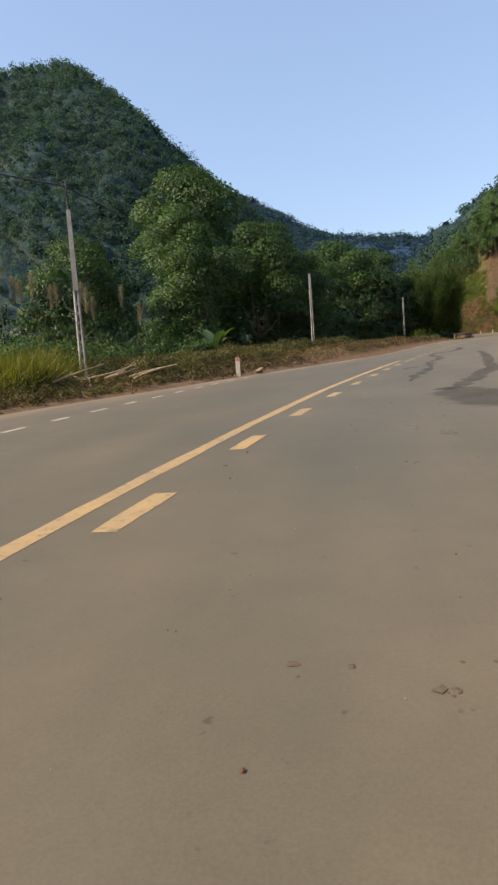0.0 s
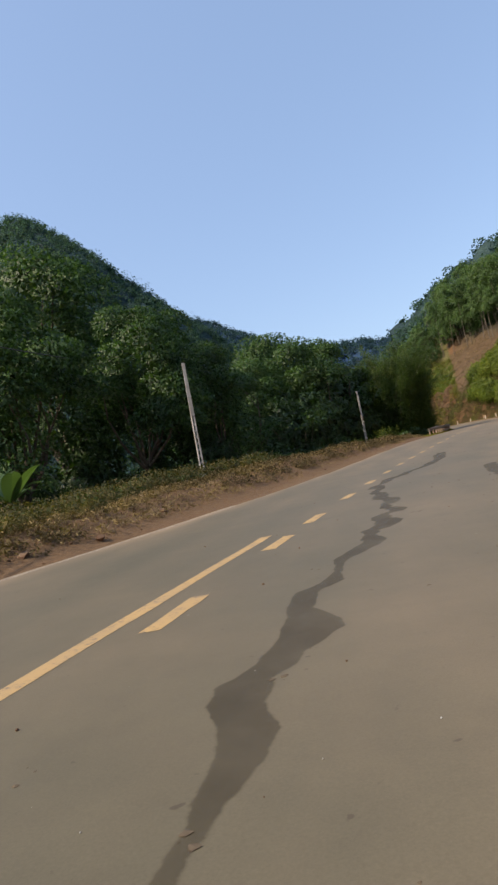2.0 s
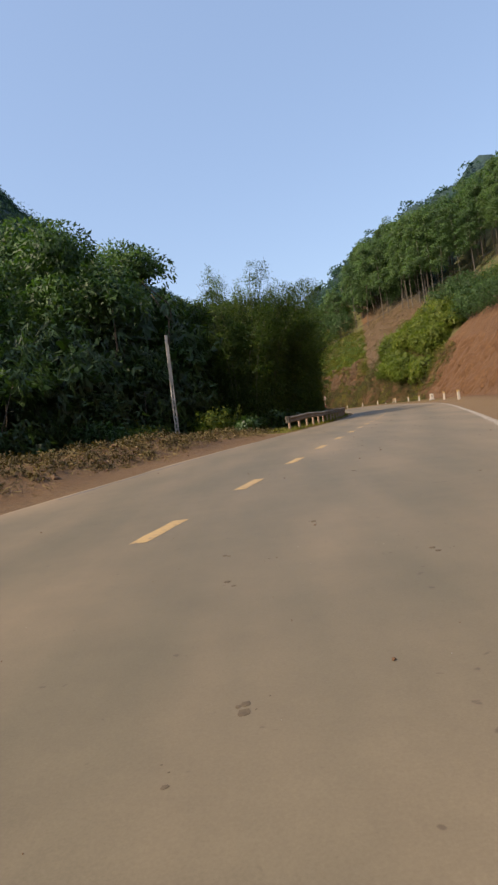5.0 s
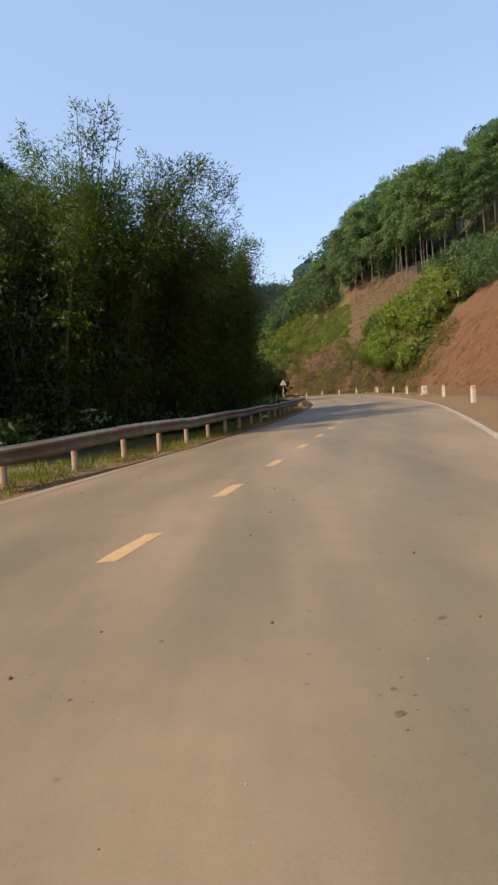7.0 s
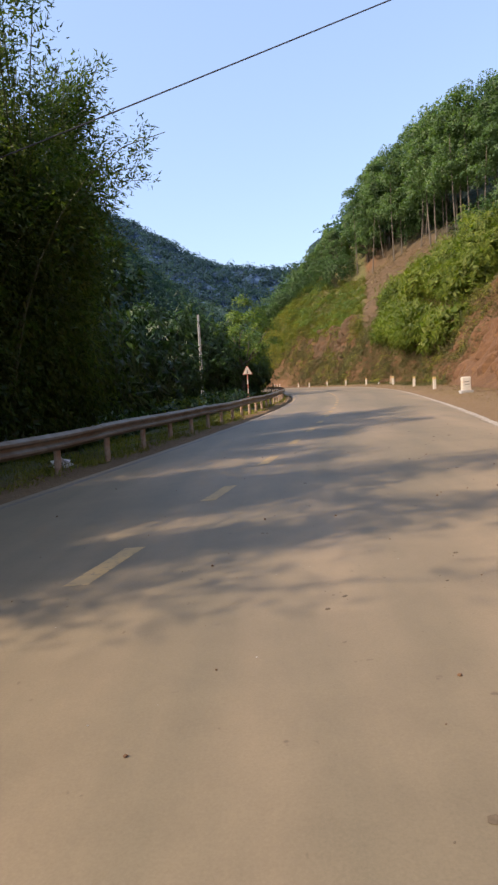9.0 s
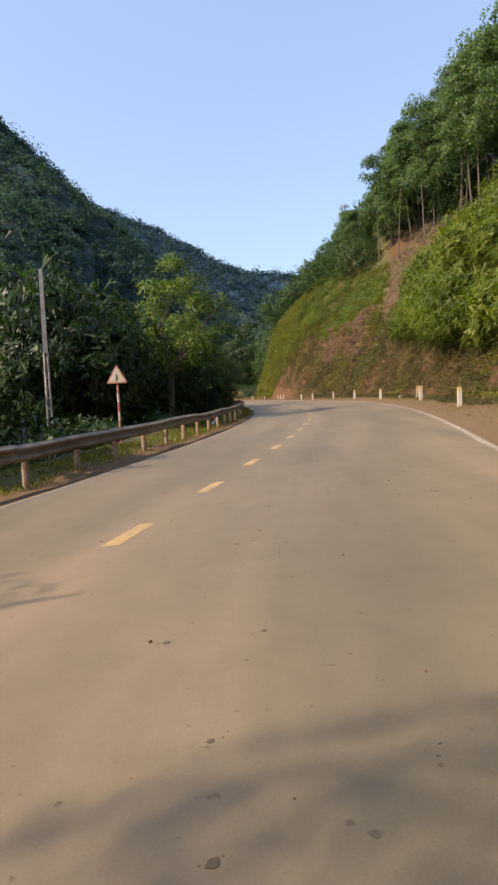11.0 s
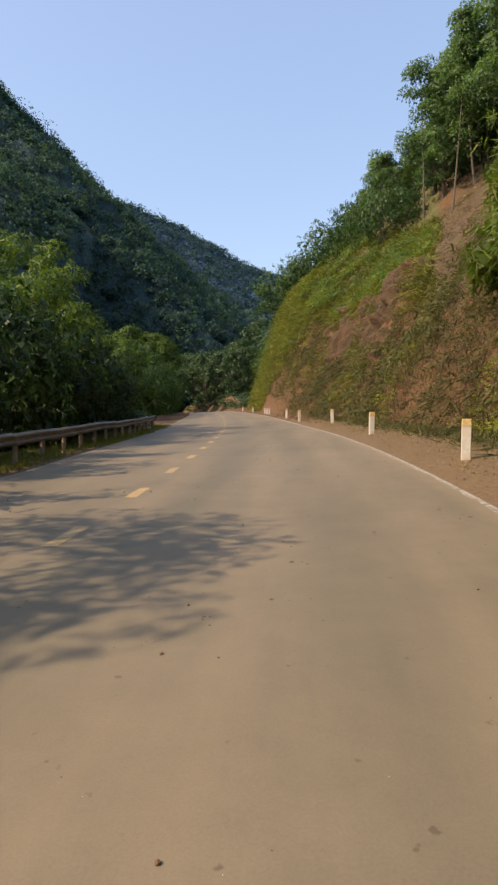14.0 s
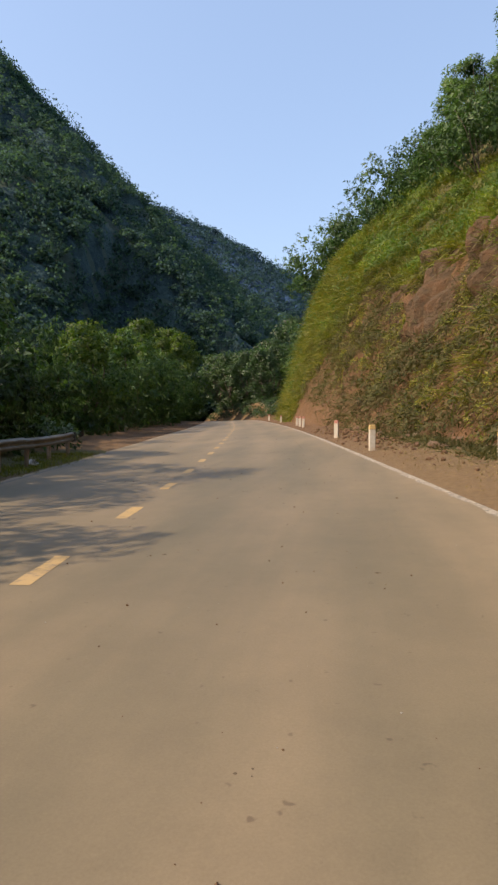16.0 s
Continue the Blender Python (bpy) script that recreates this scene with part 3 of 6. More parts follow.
def build_ground():
    ys = steps((-60, 0, 4), (0, 275, 0.85), (275, 345, 2.0), (345, 1000, 9))
    ls = steps((-900, -300, 30), (-300, -60, 9), (-60, -22, 2.5), (-22, -4, 0.5), (-4, 4.8, 1.1), (4.8, 26, 0.5), (26, 60, 2), (60, 200, 8), (200, 800, 40))
    L, Y = np.meshgrid(ls, ys)
    Xg = L + road_x(Y)
    Zg = land(Xg, Y)
    v = np.stack([Xg, Y, Zg], -1).reshape(-1, 3)
    me = mesh("ground", v, grid_faces(len(ys), len(ls)), MAT["ground"])
    lat, y = L.ravel(), Y.ravel()
    red = np.clip((lat - 6.2) / 1.6, 0, 1) * np.interp(y, [0, 95, 138, 240, 300], [0.8, 1, 1, 0.95, 0.7])
    red = np.maximum(red, np.clip(-lat - 3, 0, 1) * np.interp(y, [10, 30, 72, 80], [0.25, 0.45, 0.65, 0.4]) * (lat > -9))
    red = np.maximum(red, (np.abs(lat) < 8) * np.interp(y, [182, 200, 230], [0, 0.7, 0.9]))
    green = np.where(lat < 0, np.clip((-lat - 9.5) / 3, 0, 1), np.clip((lat - 24) / 10, 0, 1))
    green = np.maximum(green, ((lat < -4) & (y > 78) & (y < 185)) * np.clip((-lat - 4.2) / 1.2, 0, 1) * 0.8)
    green = np.maximum(green, (y > 345) * 1.0)
    # beyond the bend the earth is darkened, painting in the bank's shade
    green = np.maximum(green, (y > 280) * np.clip((np.abs(lat) - 8) / 2, 0, 1))
    red = red * np.interp(y, [268, 290], [1, 0.2])
    edge = np.interp(y, [130, 160, 185, 195, 212, 222, 232, 246, 262, 285], [12.5, 12.5, 11.8, 12.0, 10.8, 7.9, 6.3, 6.5, 8.6, 12])
    bare = np.abs(y - (180 + (lat - 12) * 1.8)) < 3.8 + 1.0 * (lat - 12)
    grass = np.clip((lat - edge) / 0.8, 0, 1) * (y > 146) * (y < 285) * ~bare * 0.85
    grass = np.maximum(grass, (lat < -4.3) * (lat > -9.5) * (y > 79) * (y < 192) * 0.8)
    green = np.maximum(green, bare * (lat > 11) * (y > 168) * (y < 215) * 0.3)
    red = np.maximum(red, bare * (lat > 11) * (y > 168) * (y < 215) * 0.75)
    ca = me.color_attributes.new("zone", "FLOAT_COLOR", "POINT")
    ca.data.foreach_set("color", np.stack([red, green, grass, red * 0 + 1], -1).astype(np.float32).ravel())
    me.shade_smooth()
    tagged(new("ground", me), "red earth cut slopes and green valley sides", "ground", kind="structure")


def strip(y0, y1, inner, outer, lift, step=0.5, thick=0.0, crumble=0.0, seed=0):
    """A band along the road between two offsets from its middle."""
    n = max(2, int((y1 - y0) / step) + 1)
    ys = np.linspace(y0, y1, n)
    rng = np.random.default_rng(seed)
    a = (inner(ys) if callable(inner) else np.full(n, inner)) + crumble * rng.normal(size=n)
    b = (outer(ys) if callable(outer) else np.full(n, outer)) + crumble * rng.normal(size=n)
    cols = [np.stack([road_x(ys) + c, ys, surface(c, ys) + lift], -1) for c in (a, b)]
    v = np.stack(cols, 1).reshape(-1, 3)
    return v, grid_faces(n, 2)[:, ::-1] if (b > a).all() else grid_faces(n, 2)


def build_road():
    ys = steps((-60, 0, 3), (0, 340, 0.8))
    w = np.concatenate([[-1.03], np.linspace(-1, 1, 45), [1.03]])
    Y = np.repeat(ys[:, None], len(w), 1)
    wob = 0.07 * lumps(Y * 1.0, Y * 0, 1.1, 3) + 0.1 * lumps(Y, Y * 0 + 5, 4, 3)
    lat = np.where(w < 0, -w * left_edge(Y), w * (right_edge(Y) + 0.25)) + wob * (np.abs(w) > 0.99)
    drop = np.where(np.abs(w) > 1.01, -0.09, 0.0)
    v = np.stack([road_x(Y) + lat, Y, surface(lat, Y) + drop], -1).reshape(-1, 3)
    me = mesh("road", v, grid_faces(len(ys), len(w)), MAT["asphalt"])
    edge = np.clip((np.abs(w) - 0.70) / 0.28, 0, 1)[None] * np.ones_like(Y)
    drift = 0.35 * lumps(Y, Y * 0, 25, 51)
    tracks = np.max([np.exp(-((lat - c - drift) / 0.5) ** 2) for c in (-2.35, -0.95, 0.95, 2.5)], 0)
    much = np.interp(Y, [0, 25, 55, 75, 110, 130, 185, 205], [0.20, 0.18, 0.46, 0.74, 0.76, 0.62, 0.62, 0.75])
    much = much + 0.16 * np.clip((lat - 1.0) / 2.0, 0, 1) * np.clip((50 - Y) / 20, 0, 1)
    dirt = np.clip(np.maximum(edge * 0.95, much * (1.0 - 0.32 * tracks)), 0, 1)
    fa = me.attributes.new("dirt", "FLOAT", "POINT")
    fa.data.foreach_set("value", dirt.astype(np.float32).ravel())
    me.shade_smooth()
    road = tagged(new("road", me), "dusty grey-brown asphalt mountain road with worn markings", "road", kind="structure")
    # centre dashes: one metre long, every three metres
    for k in range(-2, 9):
        y0 = 10.74 + (2.958 if k > 2 else 2.82) * (k - 2)
        shift = float(np.interp(y0, [8, 13, 18, 26], [-0.14, -0.11, -0.07, 0]))
        v, f = strip(y0 - 0.48, y0 + 0.48, shift - 0.085, shift + 0.085, 0.0025, 0.24, crumble=0.006, seed=k + 90)
        part("lane_dash", mesh("lane_dash", v, f, MAT["yellow"]), road)
    number = [9, 11, 13, 21, 27, 34, 44, 50, 60, 100]
    along = [30.49, 36.35, 42.19, 64.75, 82.12, 102.53, 131.93, 149.87, 179.7, 297.0]
    for k in range(9, 100):
        y = float(np.interp(k, number, along))
        v, f = strip(y - 0.48, y + 0.48, -0.085, 0.085, 0.0025, 0.24, crumble=0.006, seed=k + 90)
        part("lane_dash", mesh("lane_dash", v, f, MAT["yellow"]), road)
    v, f = strip(-40, 29.3, lambda q: np.interp(q, [4, 15, 29], [-0.62, -0.65, -0.48]), lambda q: np.interp(q, [4, 15, 29], [-0.46, -0.49, -0.32]), 0.0025, 0.5, crumble=0.006)
    part("solid_line", mesh("solid_line", v, f, MAT["yellow"]), road, "solid worn yellow line")
    v, f = strip(40, 260, lambda q: right_edge(q) - 0.08, lambda q: right_edge(q) + 0.09, 0.0025, 0.25, crumble=0.022, seed=5)
    part("edge_line", mesh("edge_line", v, f, MAT["white"]), road, "chipped white edge line")
    for y0, y1, paint in ((27, 37, "white"), (60, 190, "white_faint")):
        v, f = strip(y0, y1, lambda q: left_edge(q) + 0.18, lambda q: left_edge(q) + 0.30, 0.0025, 0.4, crumble=0.015, seed=6)
        part("edge_line", mesh("edge_line", v, f, MAT[paint]), road, "faded white edge line")
    for k in range(14):
        y0 = 4.4 + k * 1.49
        v, f = strip(y0, y0 + 0.62, lambda q: np.interp(q, [10, 22], [-4.85, -5.35]), lambda q: np.interp(q, [10, 22], [-4.73, -5.23]), 0.0025, 0.2, crumble=0.008, seed=40 + k)
        part("edge_dash", mesh("edge_dash", v, f, MAT["white_dash"]), road, "white edge dash")


def stain(rows, seed, depth=0.42, lift=0.002, soft=0.06, teeth=0.055):
    """A wet streak given as (y, left, right) rows: a thin film with ragged runnels across, thinning out over its soft rim."""
    rng = np.random.default_rng(seed)
    p = np.array(sorted(rows), float)
    q = np.arange(p[0, 0], p[-1, 0], 0.04)

    def rough(step, amount):
        k = np.arange(q[0], q[-1] + step, step)
        return np.interp(q, k, rng.normal(size=len(k)) * amount)
    wide = np.interp(q, p[:, 0], p[:, 2] - p[:, 1])
    sway = rough(0.4, teeth * 0.6) + rough(0.17, teeth * 0.35)
    a = np.interp(q, p[:, 0], p[:, 1]) + sway + rough(0.3, teeth * 0.5) + rough(0.09, teeth * 0.25)
    b = np.interp(q, p[:, 0], p[:, 2]) + sway + rough(0.3, teeth * 0.5) + rough(0.09, teeth * 0.25)
    b = np.maximum(b, a + 0.03 + 0.3 * wide)
    k = np.linspace(0, 1, 17)
    c = (a - soft)[:, None] * (1 - k) + (b + soft)[:, None] * k
    yy = np.repeat(q[:, None], len(k), 1)
    v = np.stack([road_x(yy) + c, yy, surface(c, yy) + lift], -1).reshape(-1, 3)
    me = mesh("wet_streak", v, grid_faces(len(q), len(k)), MAT["wet"])
    rim = np.minimum(c - (a - soft)[:, None], (b + soft)[:, None] - c) / (2 * soft)
    ends = np.clip(np.minimum(q - q[0], q[-1] - q) / max(0.3, soft * 2), 0, 1)
    film = np.clip(rim, 0, 1) * ends[:, None]
    fa = me.attributes.new("film", "FLOAT", "POINT")
    fa.data.foreach_set("value", film.astype(np.float32).ravel())
    fa = me.attributes.new("depth", "FLOAT", "POINT")
    fa.data.foreach_set("value", np.full(len(v), depth, np.float32))
    return me


def drops(clusters, seed, depth=0.42, lift=0.002):
    """Small wet splashes: (offset, y, spread across, spread along, count) clusters of uneven dabs."""
    rng = np.random.default_rng(seed)
    v, f, film = [], [], []
    for lat, y, a, b, n in clusters:
        for _ in range(n):
            c = np.array([lat + rng.uniform(-a, a), y + rng.uniform(-b, b)])
            r = rng.uniform(0.009, 0.022)
            ang = np.linspace(0, 2 * np.pi, 9)[:-1]
            rim = c + np.stack([np.cos(ang) * r * 1.1, np.sin(ang) * r], -1) * rng.uniform(0.75, 1.25, 8)[:, None]
            p = np.vstack([c[None], c + (rim - c) * 0.7, rim])
            k = len(v)
            v += [(road_x(q[1]) + q[0], q[1], surface(q[0], q[1]) + lift) for q in p]
            film += [1.0] + [0.9] * 8 + [0.0] * 8
            for i in range(8):
                m = (i + 1) % 8
                f += [(k, k + 1 + i, k + 1 + m), (k + 1 + i, k + 9 + i, k + 9 + m), (k + 1 + i, k + 9 + m, k + 1 + m)]
    me = mesh("splash", np.array(v, float), np.array(f), MAT["wet"])
    for name, val in (("film", np.array(film)), ("depth", np.full(len(v), depth))):
        fa = me.attributes.new(name, "FLOAT", "POINT")
        fa.data.foreach_set("value", val.astype(np.float32))
    return me


build_ground()
build_road()

# ---------------------------------------------------------------- plants
def limb(a, b, r0, r1, rng, n=5, bow=0.12):
    t = np.linspace(0, 1, n)[:, None]
    p = np.asarray(a) * (1 - t) + np.asarray(b) * t
    p += np.sin(t * np.pi) * rng.normal(size=3) * bow * np.linalg.norm(np.subtract(b, a)) * np.array([1, 1, 0.3])
    return tube(p, np.linspace(r0, r1, n), 6)


def broadleaf(seed, height, spread, clumps, per, leaf, mat, bark="bark", low=0.25, slim=0.45, droop=0.35, girth=1.0, sway=0.06, leader=False, lump=1.0, fill=0.55):
    """Tapered trunk, limbs to every clump, and a ragged crown of single leaves."""
    rng = np.random.default_rng(seed)
    lean = rng.normal(size=2) * sway * height
    fork = np.array([lean[0] * 0.4, lean[1] * 0.4, height * max(low, 0.18)])
    pieces = [limb((0, 0, -0.3), fork, 0.028 * height * girth, 0.019 * height * girth, rng, 5, 0.04)]
    cs, rs = [], []
    for k in range(clumps):
        z = low + (1 - low) * rng.random() ** 0.8
        wide = math.sin(min(1, (z - low * 0.6) / (1 - low * 0.6)) * math.pi * 0.78 + 0.42)
        ang, q = rng.uniform(0, 2 * np.pi), math.sqrt(rng.random()) * spread * max(wide, 0.25)
        c = np.array([lean[0] * z + q * math.cos(ang), lean[1] * z + q * math.sin(ang), height * z])
        cs.append(c)
        rs.append(lump * spread * (rng.uniform(0.26, 0.42) if leader else rng.uniform(0.28, 0.46)))
        if k % 4 == 0:
            pieces.append(limb(fork + (c - fork) * 0.08, c, 0.009 * height * girth, 0.002 * height, rng, 4))
    v, f, o = both(inside(cs, rs, max(5, per // 6), rng, leaf), cloud(np.array(cs), np.array(rs), per, rng, leaf, slim, droop, 0.8, fill))
    if leader:
        pieces = [limb((0, 0, -0.3), (lean[0], lean[1], height * 0.9), 0.028 * height * girth, 0.006 * height * girth, rng, 6, 0.01)]
    tv, tf = join(pieces)
    return mesh("trunk", tv, tf, MAT[bark]), mesh("crown", v, f, MAT[mat], o)


def bamboo(seed, height, culms, per, leaf=0.34, deep=14):
    """A clump of arching culms with small hanging leaves, feathery at the tips."""
    rng = np.random.default_rng(seed)
    pieces, base, ways, inner, tw = [], [], [], [], []
    for k in range(culms):
        if k % 5 == 0:                       # culms lean together, five to a plume
            turn, rise, lean = rng.uniform(0, 2 * np.pi), rng.uniform(0.68, 1.0), rng.uniform(0.05, 0.4)
        ang, h = turn + rng.normal() * 0.16, height * rise * rng.uniform(0.88, 1.03)
        foot = np.array([math.cos(ang), math.sin(ang), 0]) * rng.uniform(0.1, 1.3)
        out = np.array([math.cos(ang), math.sin(ang), 0])
        t = np.linspace(0, 1, 9)[:, None]
        bow = lean * rng.uniform(0.85, 1.15) * h
        p = foot + np.array([0, 0, 1]) * (t * h - 0.16 * h * t ** 4 * (bow / h / 0.3)) + out * bow * t ** 2.2
        pieces.append(tube(p, np.linspace(0.04, 0.008, 9), 5))
        m = int(per * rng.uniform(0.7, 1.3)) // 30
        u = 1 - rng.random(m) ** 0.92 * 0.9
        i = np.clip((u * 8).astype(int), 0, 7)
        w = (u * 8 - i)[:, None]
        q = p[i] * (1 - w) + p[i + 1] * w + rng.normal(size=(m, 3)) * (0.13 + 0.62 * (1 - u) ** 0.8)[:, None]
        twig = rng.normal(size=(m * 30, 3)) * np.repeat(0.13 + 0.26 * (1 - u), 30)[:, None]
        tw.append(twig)
        base.append(np.repeat(q, 30, 0) + twig)
        ways.append(unit(twig) * 0.6 + out * 0.35 + rng.normal(size=(m * 30, 3)) * 0.35 + np.array([0, 0, 1.0]) * np.repeat(u * 1.5 - 0.95, 30)[:, None])
        inner += [p[k] * np.array([0.85, 0.85, 1]) + rng.normal(size=3) * 0.35 for k in (1, 2, 2, 3, 4, 5)]
    b, w = np.concatenate(base), np.concatenate(ways)
    s = leaf * rng.uniform(0.6, 1.3, len(b))
    lv, lf = blades(b, w, s, s * 0.3, rng, 0.2)
    lo = np.repeat(unit(unit(np.concatenate(tw)) * 0.7 + unit((b - np.array([0, 0, 0.55 * height])) * np.array([1, 1, 0.5])) * 0.8 + np.array([0, 0, 0.2])), 3, 0)
    v, f, o = both(inside(inner, np.full(len(inner), 0.07 * height), deep, rng, 0.11), (lv, lf, lo))
    return (*(mesh("culm", cv, cf, MAT["culm"]) for cv, cf in pieces), mesh("foliage", v, f, MAT["leaf_bamboo"], o))


def shrub(seed, height, spread, clumps, per, leaf, mat, slim=0.3, droop=0.6):
    """Many stems from the ground with long leaves in hanging whorls."""
    rng = np.random.default_rng(seed)
    pieces, base, way, mids = [], [], [], []
    for _ in range(clumps):
        ang, q = rng.uniform(0, 2 * np.pi), math.sqrt(rng.random()) * spread
        z = height * rng.uniform(0.12, 1.0) * (1 - 0.45 * (q / spread) ** 2)
        c = np.array([q * math.cos(ang), q * math.sin(ang), z])
        mids.append(c * np.array([0.85, 0.85, 0.88]))
        if rng.random() < 0.1 or len(pieces) < 3:
            pieces.append(limb((c[0] * 0.25, c[1] * 0.25, -0.2), c, 0.035, 0.012, rng, 4, 0.1))
        m = per
        d = unit(rng.normal(size=(m, 3)) + np.array([math.cos(ang), math.sin(ang), 0.5]) * 0.35)
        whorl = c + rng.normal(size=(m // 7 + 1, 3)) * 0.42
        base.append(np.repeat(whorl, 7, 0)[:m] + rng.normal(size=(m, 3)) * 0.09)
        way.append(d - np.array([0, 0, droop]))
    b, w = np.concatenate(base), np.concatenate(way)
    s = leaf * rng.uniform(0.6, 1.25, len(b))
    lv, lf = blades(b, w, s, s * slim * 1.25, rng, 0.25)
    lo = np.repeat(unit(unit(w) * 0.5 + unit(b - np.array([0, 0, 0.4 * height])) * 0.8 + np.array([0, 0, 0.3])), 3, 0)
    v, f, o = both(inside(mids, np.full(len(mids), 0.1 * height + 0.2), max(6, per // 6), rng, leaf * 0.9), (lv, lf, lo))
    tv, tf = join(pieces)
    return mesh("stem", tv, tf, MAT["bark"]), mesh("crown", v, f, MAT[mat], o)


def plant(name, parts_, label, category, loc, group="", rz=0.0, scale=1.0):
    ob = thing(name, label, category, loc, group, rz=rz)
    ob.scale = (scale,) * 3
    for me in parts_:
        part(me.name.split(".")[0], me, ob)
    return ob


RNG = np.random.default_rng(11)


def scatter(name, kinds, spots, label, category, group):
    """Copies of a few built plants at (offset, y, scale) spots, each standing on the land."""
    first = {}
    for i, (lat, y, s) in enumerate(spots):
        k = i % len(kinds)
        loc = land_at(lat, y, -0.05)
        m = Matrix.Translation(loc) @ Matrix.Rotation((lat * 7.31 + y * 3.17) % 6.283, 4, "Z")
        if k not in first:
            first[k] = plant(name, kinds[k], label, category, loc, group)
            first[k].matrix_world = m @ Matrix.Scale(s, 4)
        else:
            ob = copy_thing(first[k], m)
            ob.scale = (s, s, s)


# the valley side: broad-leaved trees behind the poles
big_tree = [broadleaf(s, 13, 4.4, 40, 640, 0.2, "leaf_mid", low=0.16, lump=1.12, fill=0.74) for s in (1, 2)]
scatter("tree", big_tree, [(-20, 50, 0.97), (-17.5, 57, 0.88), (-24, 44, 0.8), (-19, 65, 1.0), (-24, 60, 1.33)],
        "broad-leaved green tree with a dense rounded crown beside the road", "tree", "broad-leaved trees in the valley")
dark_tree = [broadleaf(s, 10, 3.6, 42, 150, 0.29, "leaf_dark", low=0.06) for s in (3, 4)]
scatter("tree", dark_tree,
        [(-23, 24, 0.75), (-29, 30, 0.8), (-34, 22, 0.85), (-19, 34, 0.6), (-26, 36, 0.75), (-40, 34, 1.0), (-33, 42, 0.9),
         # first three: hidden backing added behind the bamboo to block the sun
         (-11.5, 93.5, 0.92), (-12.2, 97.5, 1.0), (-14.5, 95, 1.1), (-13, 114, 1.0), (-13.2, 123.0, 1.15), (-17, 134, 1.1),
         (-14.5, 144, 0.95), (-16, 155, 1.05), (-20, 120, 1.2), (-14, 168, 1.05), (-14, 180, 1.1), (-14.5, 199, 1.0),
         (10, 296, 1.0), (9, 306, 1.1), (14, 304, 1.2), (8, 316, 1.2), (13, 318, 1.3), (8, 328, 1.3), (18, 312, 1.3), (14, 332, 1.4), (2, 344, 1.5), (-6, 346, 1.5), (8, 352, 1.7), (16, 348, 1.7), (24, 344, 1.7), (-14, 350, 1.7), (-22, 346, 1.6), (0, 358, 1.8), (30, 352, 1.8)],
        "dark green leafy tree in shade on the valley side", "tree", "dark trees on the valley side")
valley_tree = [broadleaf(s, 10, 3.5, 34, 400, 0.19, "leaf_mid", low=0.08, lump=1.08, fill=0.72) for s in (16, 17)]
scatter("tree", valley_tree, [(-16.5, 84.5, 1.22), (-15.8, 90, 1.3), (-20, 88, 1.45), (-18.5, 79, 1.1), (-15, 62, 0.85), (-17, 69, 0.85), (-18, 75, 0.9), (-22, 74, 0.95)],
        "dense leafy tree on the valley side behind the pole", "tree", "leafy trees behind the poles")
tall_shrub = [shrub(s, 7.5, 3.3, 50, 105, 0.38, "leaf_dark", 0.2) for s in (5, 6)]
spots = [(-14.6, 74, 1.0), (-15.2, 79, 1.1), (-15.4, 84, 1.3), (-15.2, 89, 1.55), (-19, 83, 1.5), (-19, 91, 1.55), (-13.6, 88.5, 1.1), (-11.2, 115, 1.25), (-12.4, 119, 1.5), (-12.4, 123.5, 1.25), (-12.0, 128.5, 1.3), (-11.0, 141.5, 1.05)]
spots += [(-12.2 + RNG.normal() * 0.4, 143 + i * 3.1, float(np.interp(143 + i * 3.1, [143, 148, 152, 164], [1.45, 1.45, 1.05, 1.08])) * RNG.uniform(0.85, 1.12)) for i in range(7)]
# unseen shrubs added behind the bamboo to stop sunlight coming through
spots += [(-15.2, 93, 1.15), (-15.5, 98.5, 1.2), (-15, 104.5, 1.2), (-14.2, 111, 1.15)]
hedge = [(-11.0 + RNG.normal() * 0.5, 165 + i * 3.2, float(np.interp(165 + i * 3.2, [165, 180, 187], [1.35, 1.35, 1.0])) * RNG.uniform(0.85, 1.1)) for i in range(9)]
hedge += [(-10.6 + RNG.normal() * 0.7, 194 + i * 4.0, float(np.interp(i, [0, 10, 24], [1.0, 1.2, 1.5])) * RNG.uniform(0.8, 1.15)) for i in range(25)]
hedge_shrub = [shrub(s, 7.5, 3.2, 48, 91, 0.285, "leaf_mid", 0.26) for s in (18, 19)]
scatter("shrub", hedge_shrub, hedge, "tall mid-green shrub along the roadside", "shrub", "roadside shrubs")
spots += [(-20, 55, 0.65), (-22, 58.5, 0.7), (-21, 63, 0.65), (-19, 51, 0.55), (-23, 52.5, 0.7), (-24.5, 47.5, 0.65), (-26.5, 54, 0.75), (-19.5, 69, 0.6), (-15.2, 60, 0.5), (-17, 36.5, 0.5), (-17.8, 31, 0.5), (-18.5, 26, 0.45), (-19.5, 39.5, 0.6)]
spots += [(-7.8, 152.5, 0.92), (-7.7, 157, 0.86), (-7.5, 161.5, 0.84), (-7.3, 166.5, 0.82), (-7.6, 172, 0.8), (-7.8, 177.5, 0.8), (-7.9, 183, 0.72), (-8.2, 188.5, 0.65)]
scatter("shrub", tall_shrub, spots, "tall shrub with long hanging leaves behind the roadside", "shrub", "long-leaved shrubs")
bamboos = [bamboo(s, 12.8, 48, 1500, 0.15, 80) for s in (7, 8)]
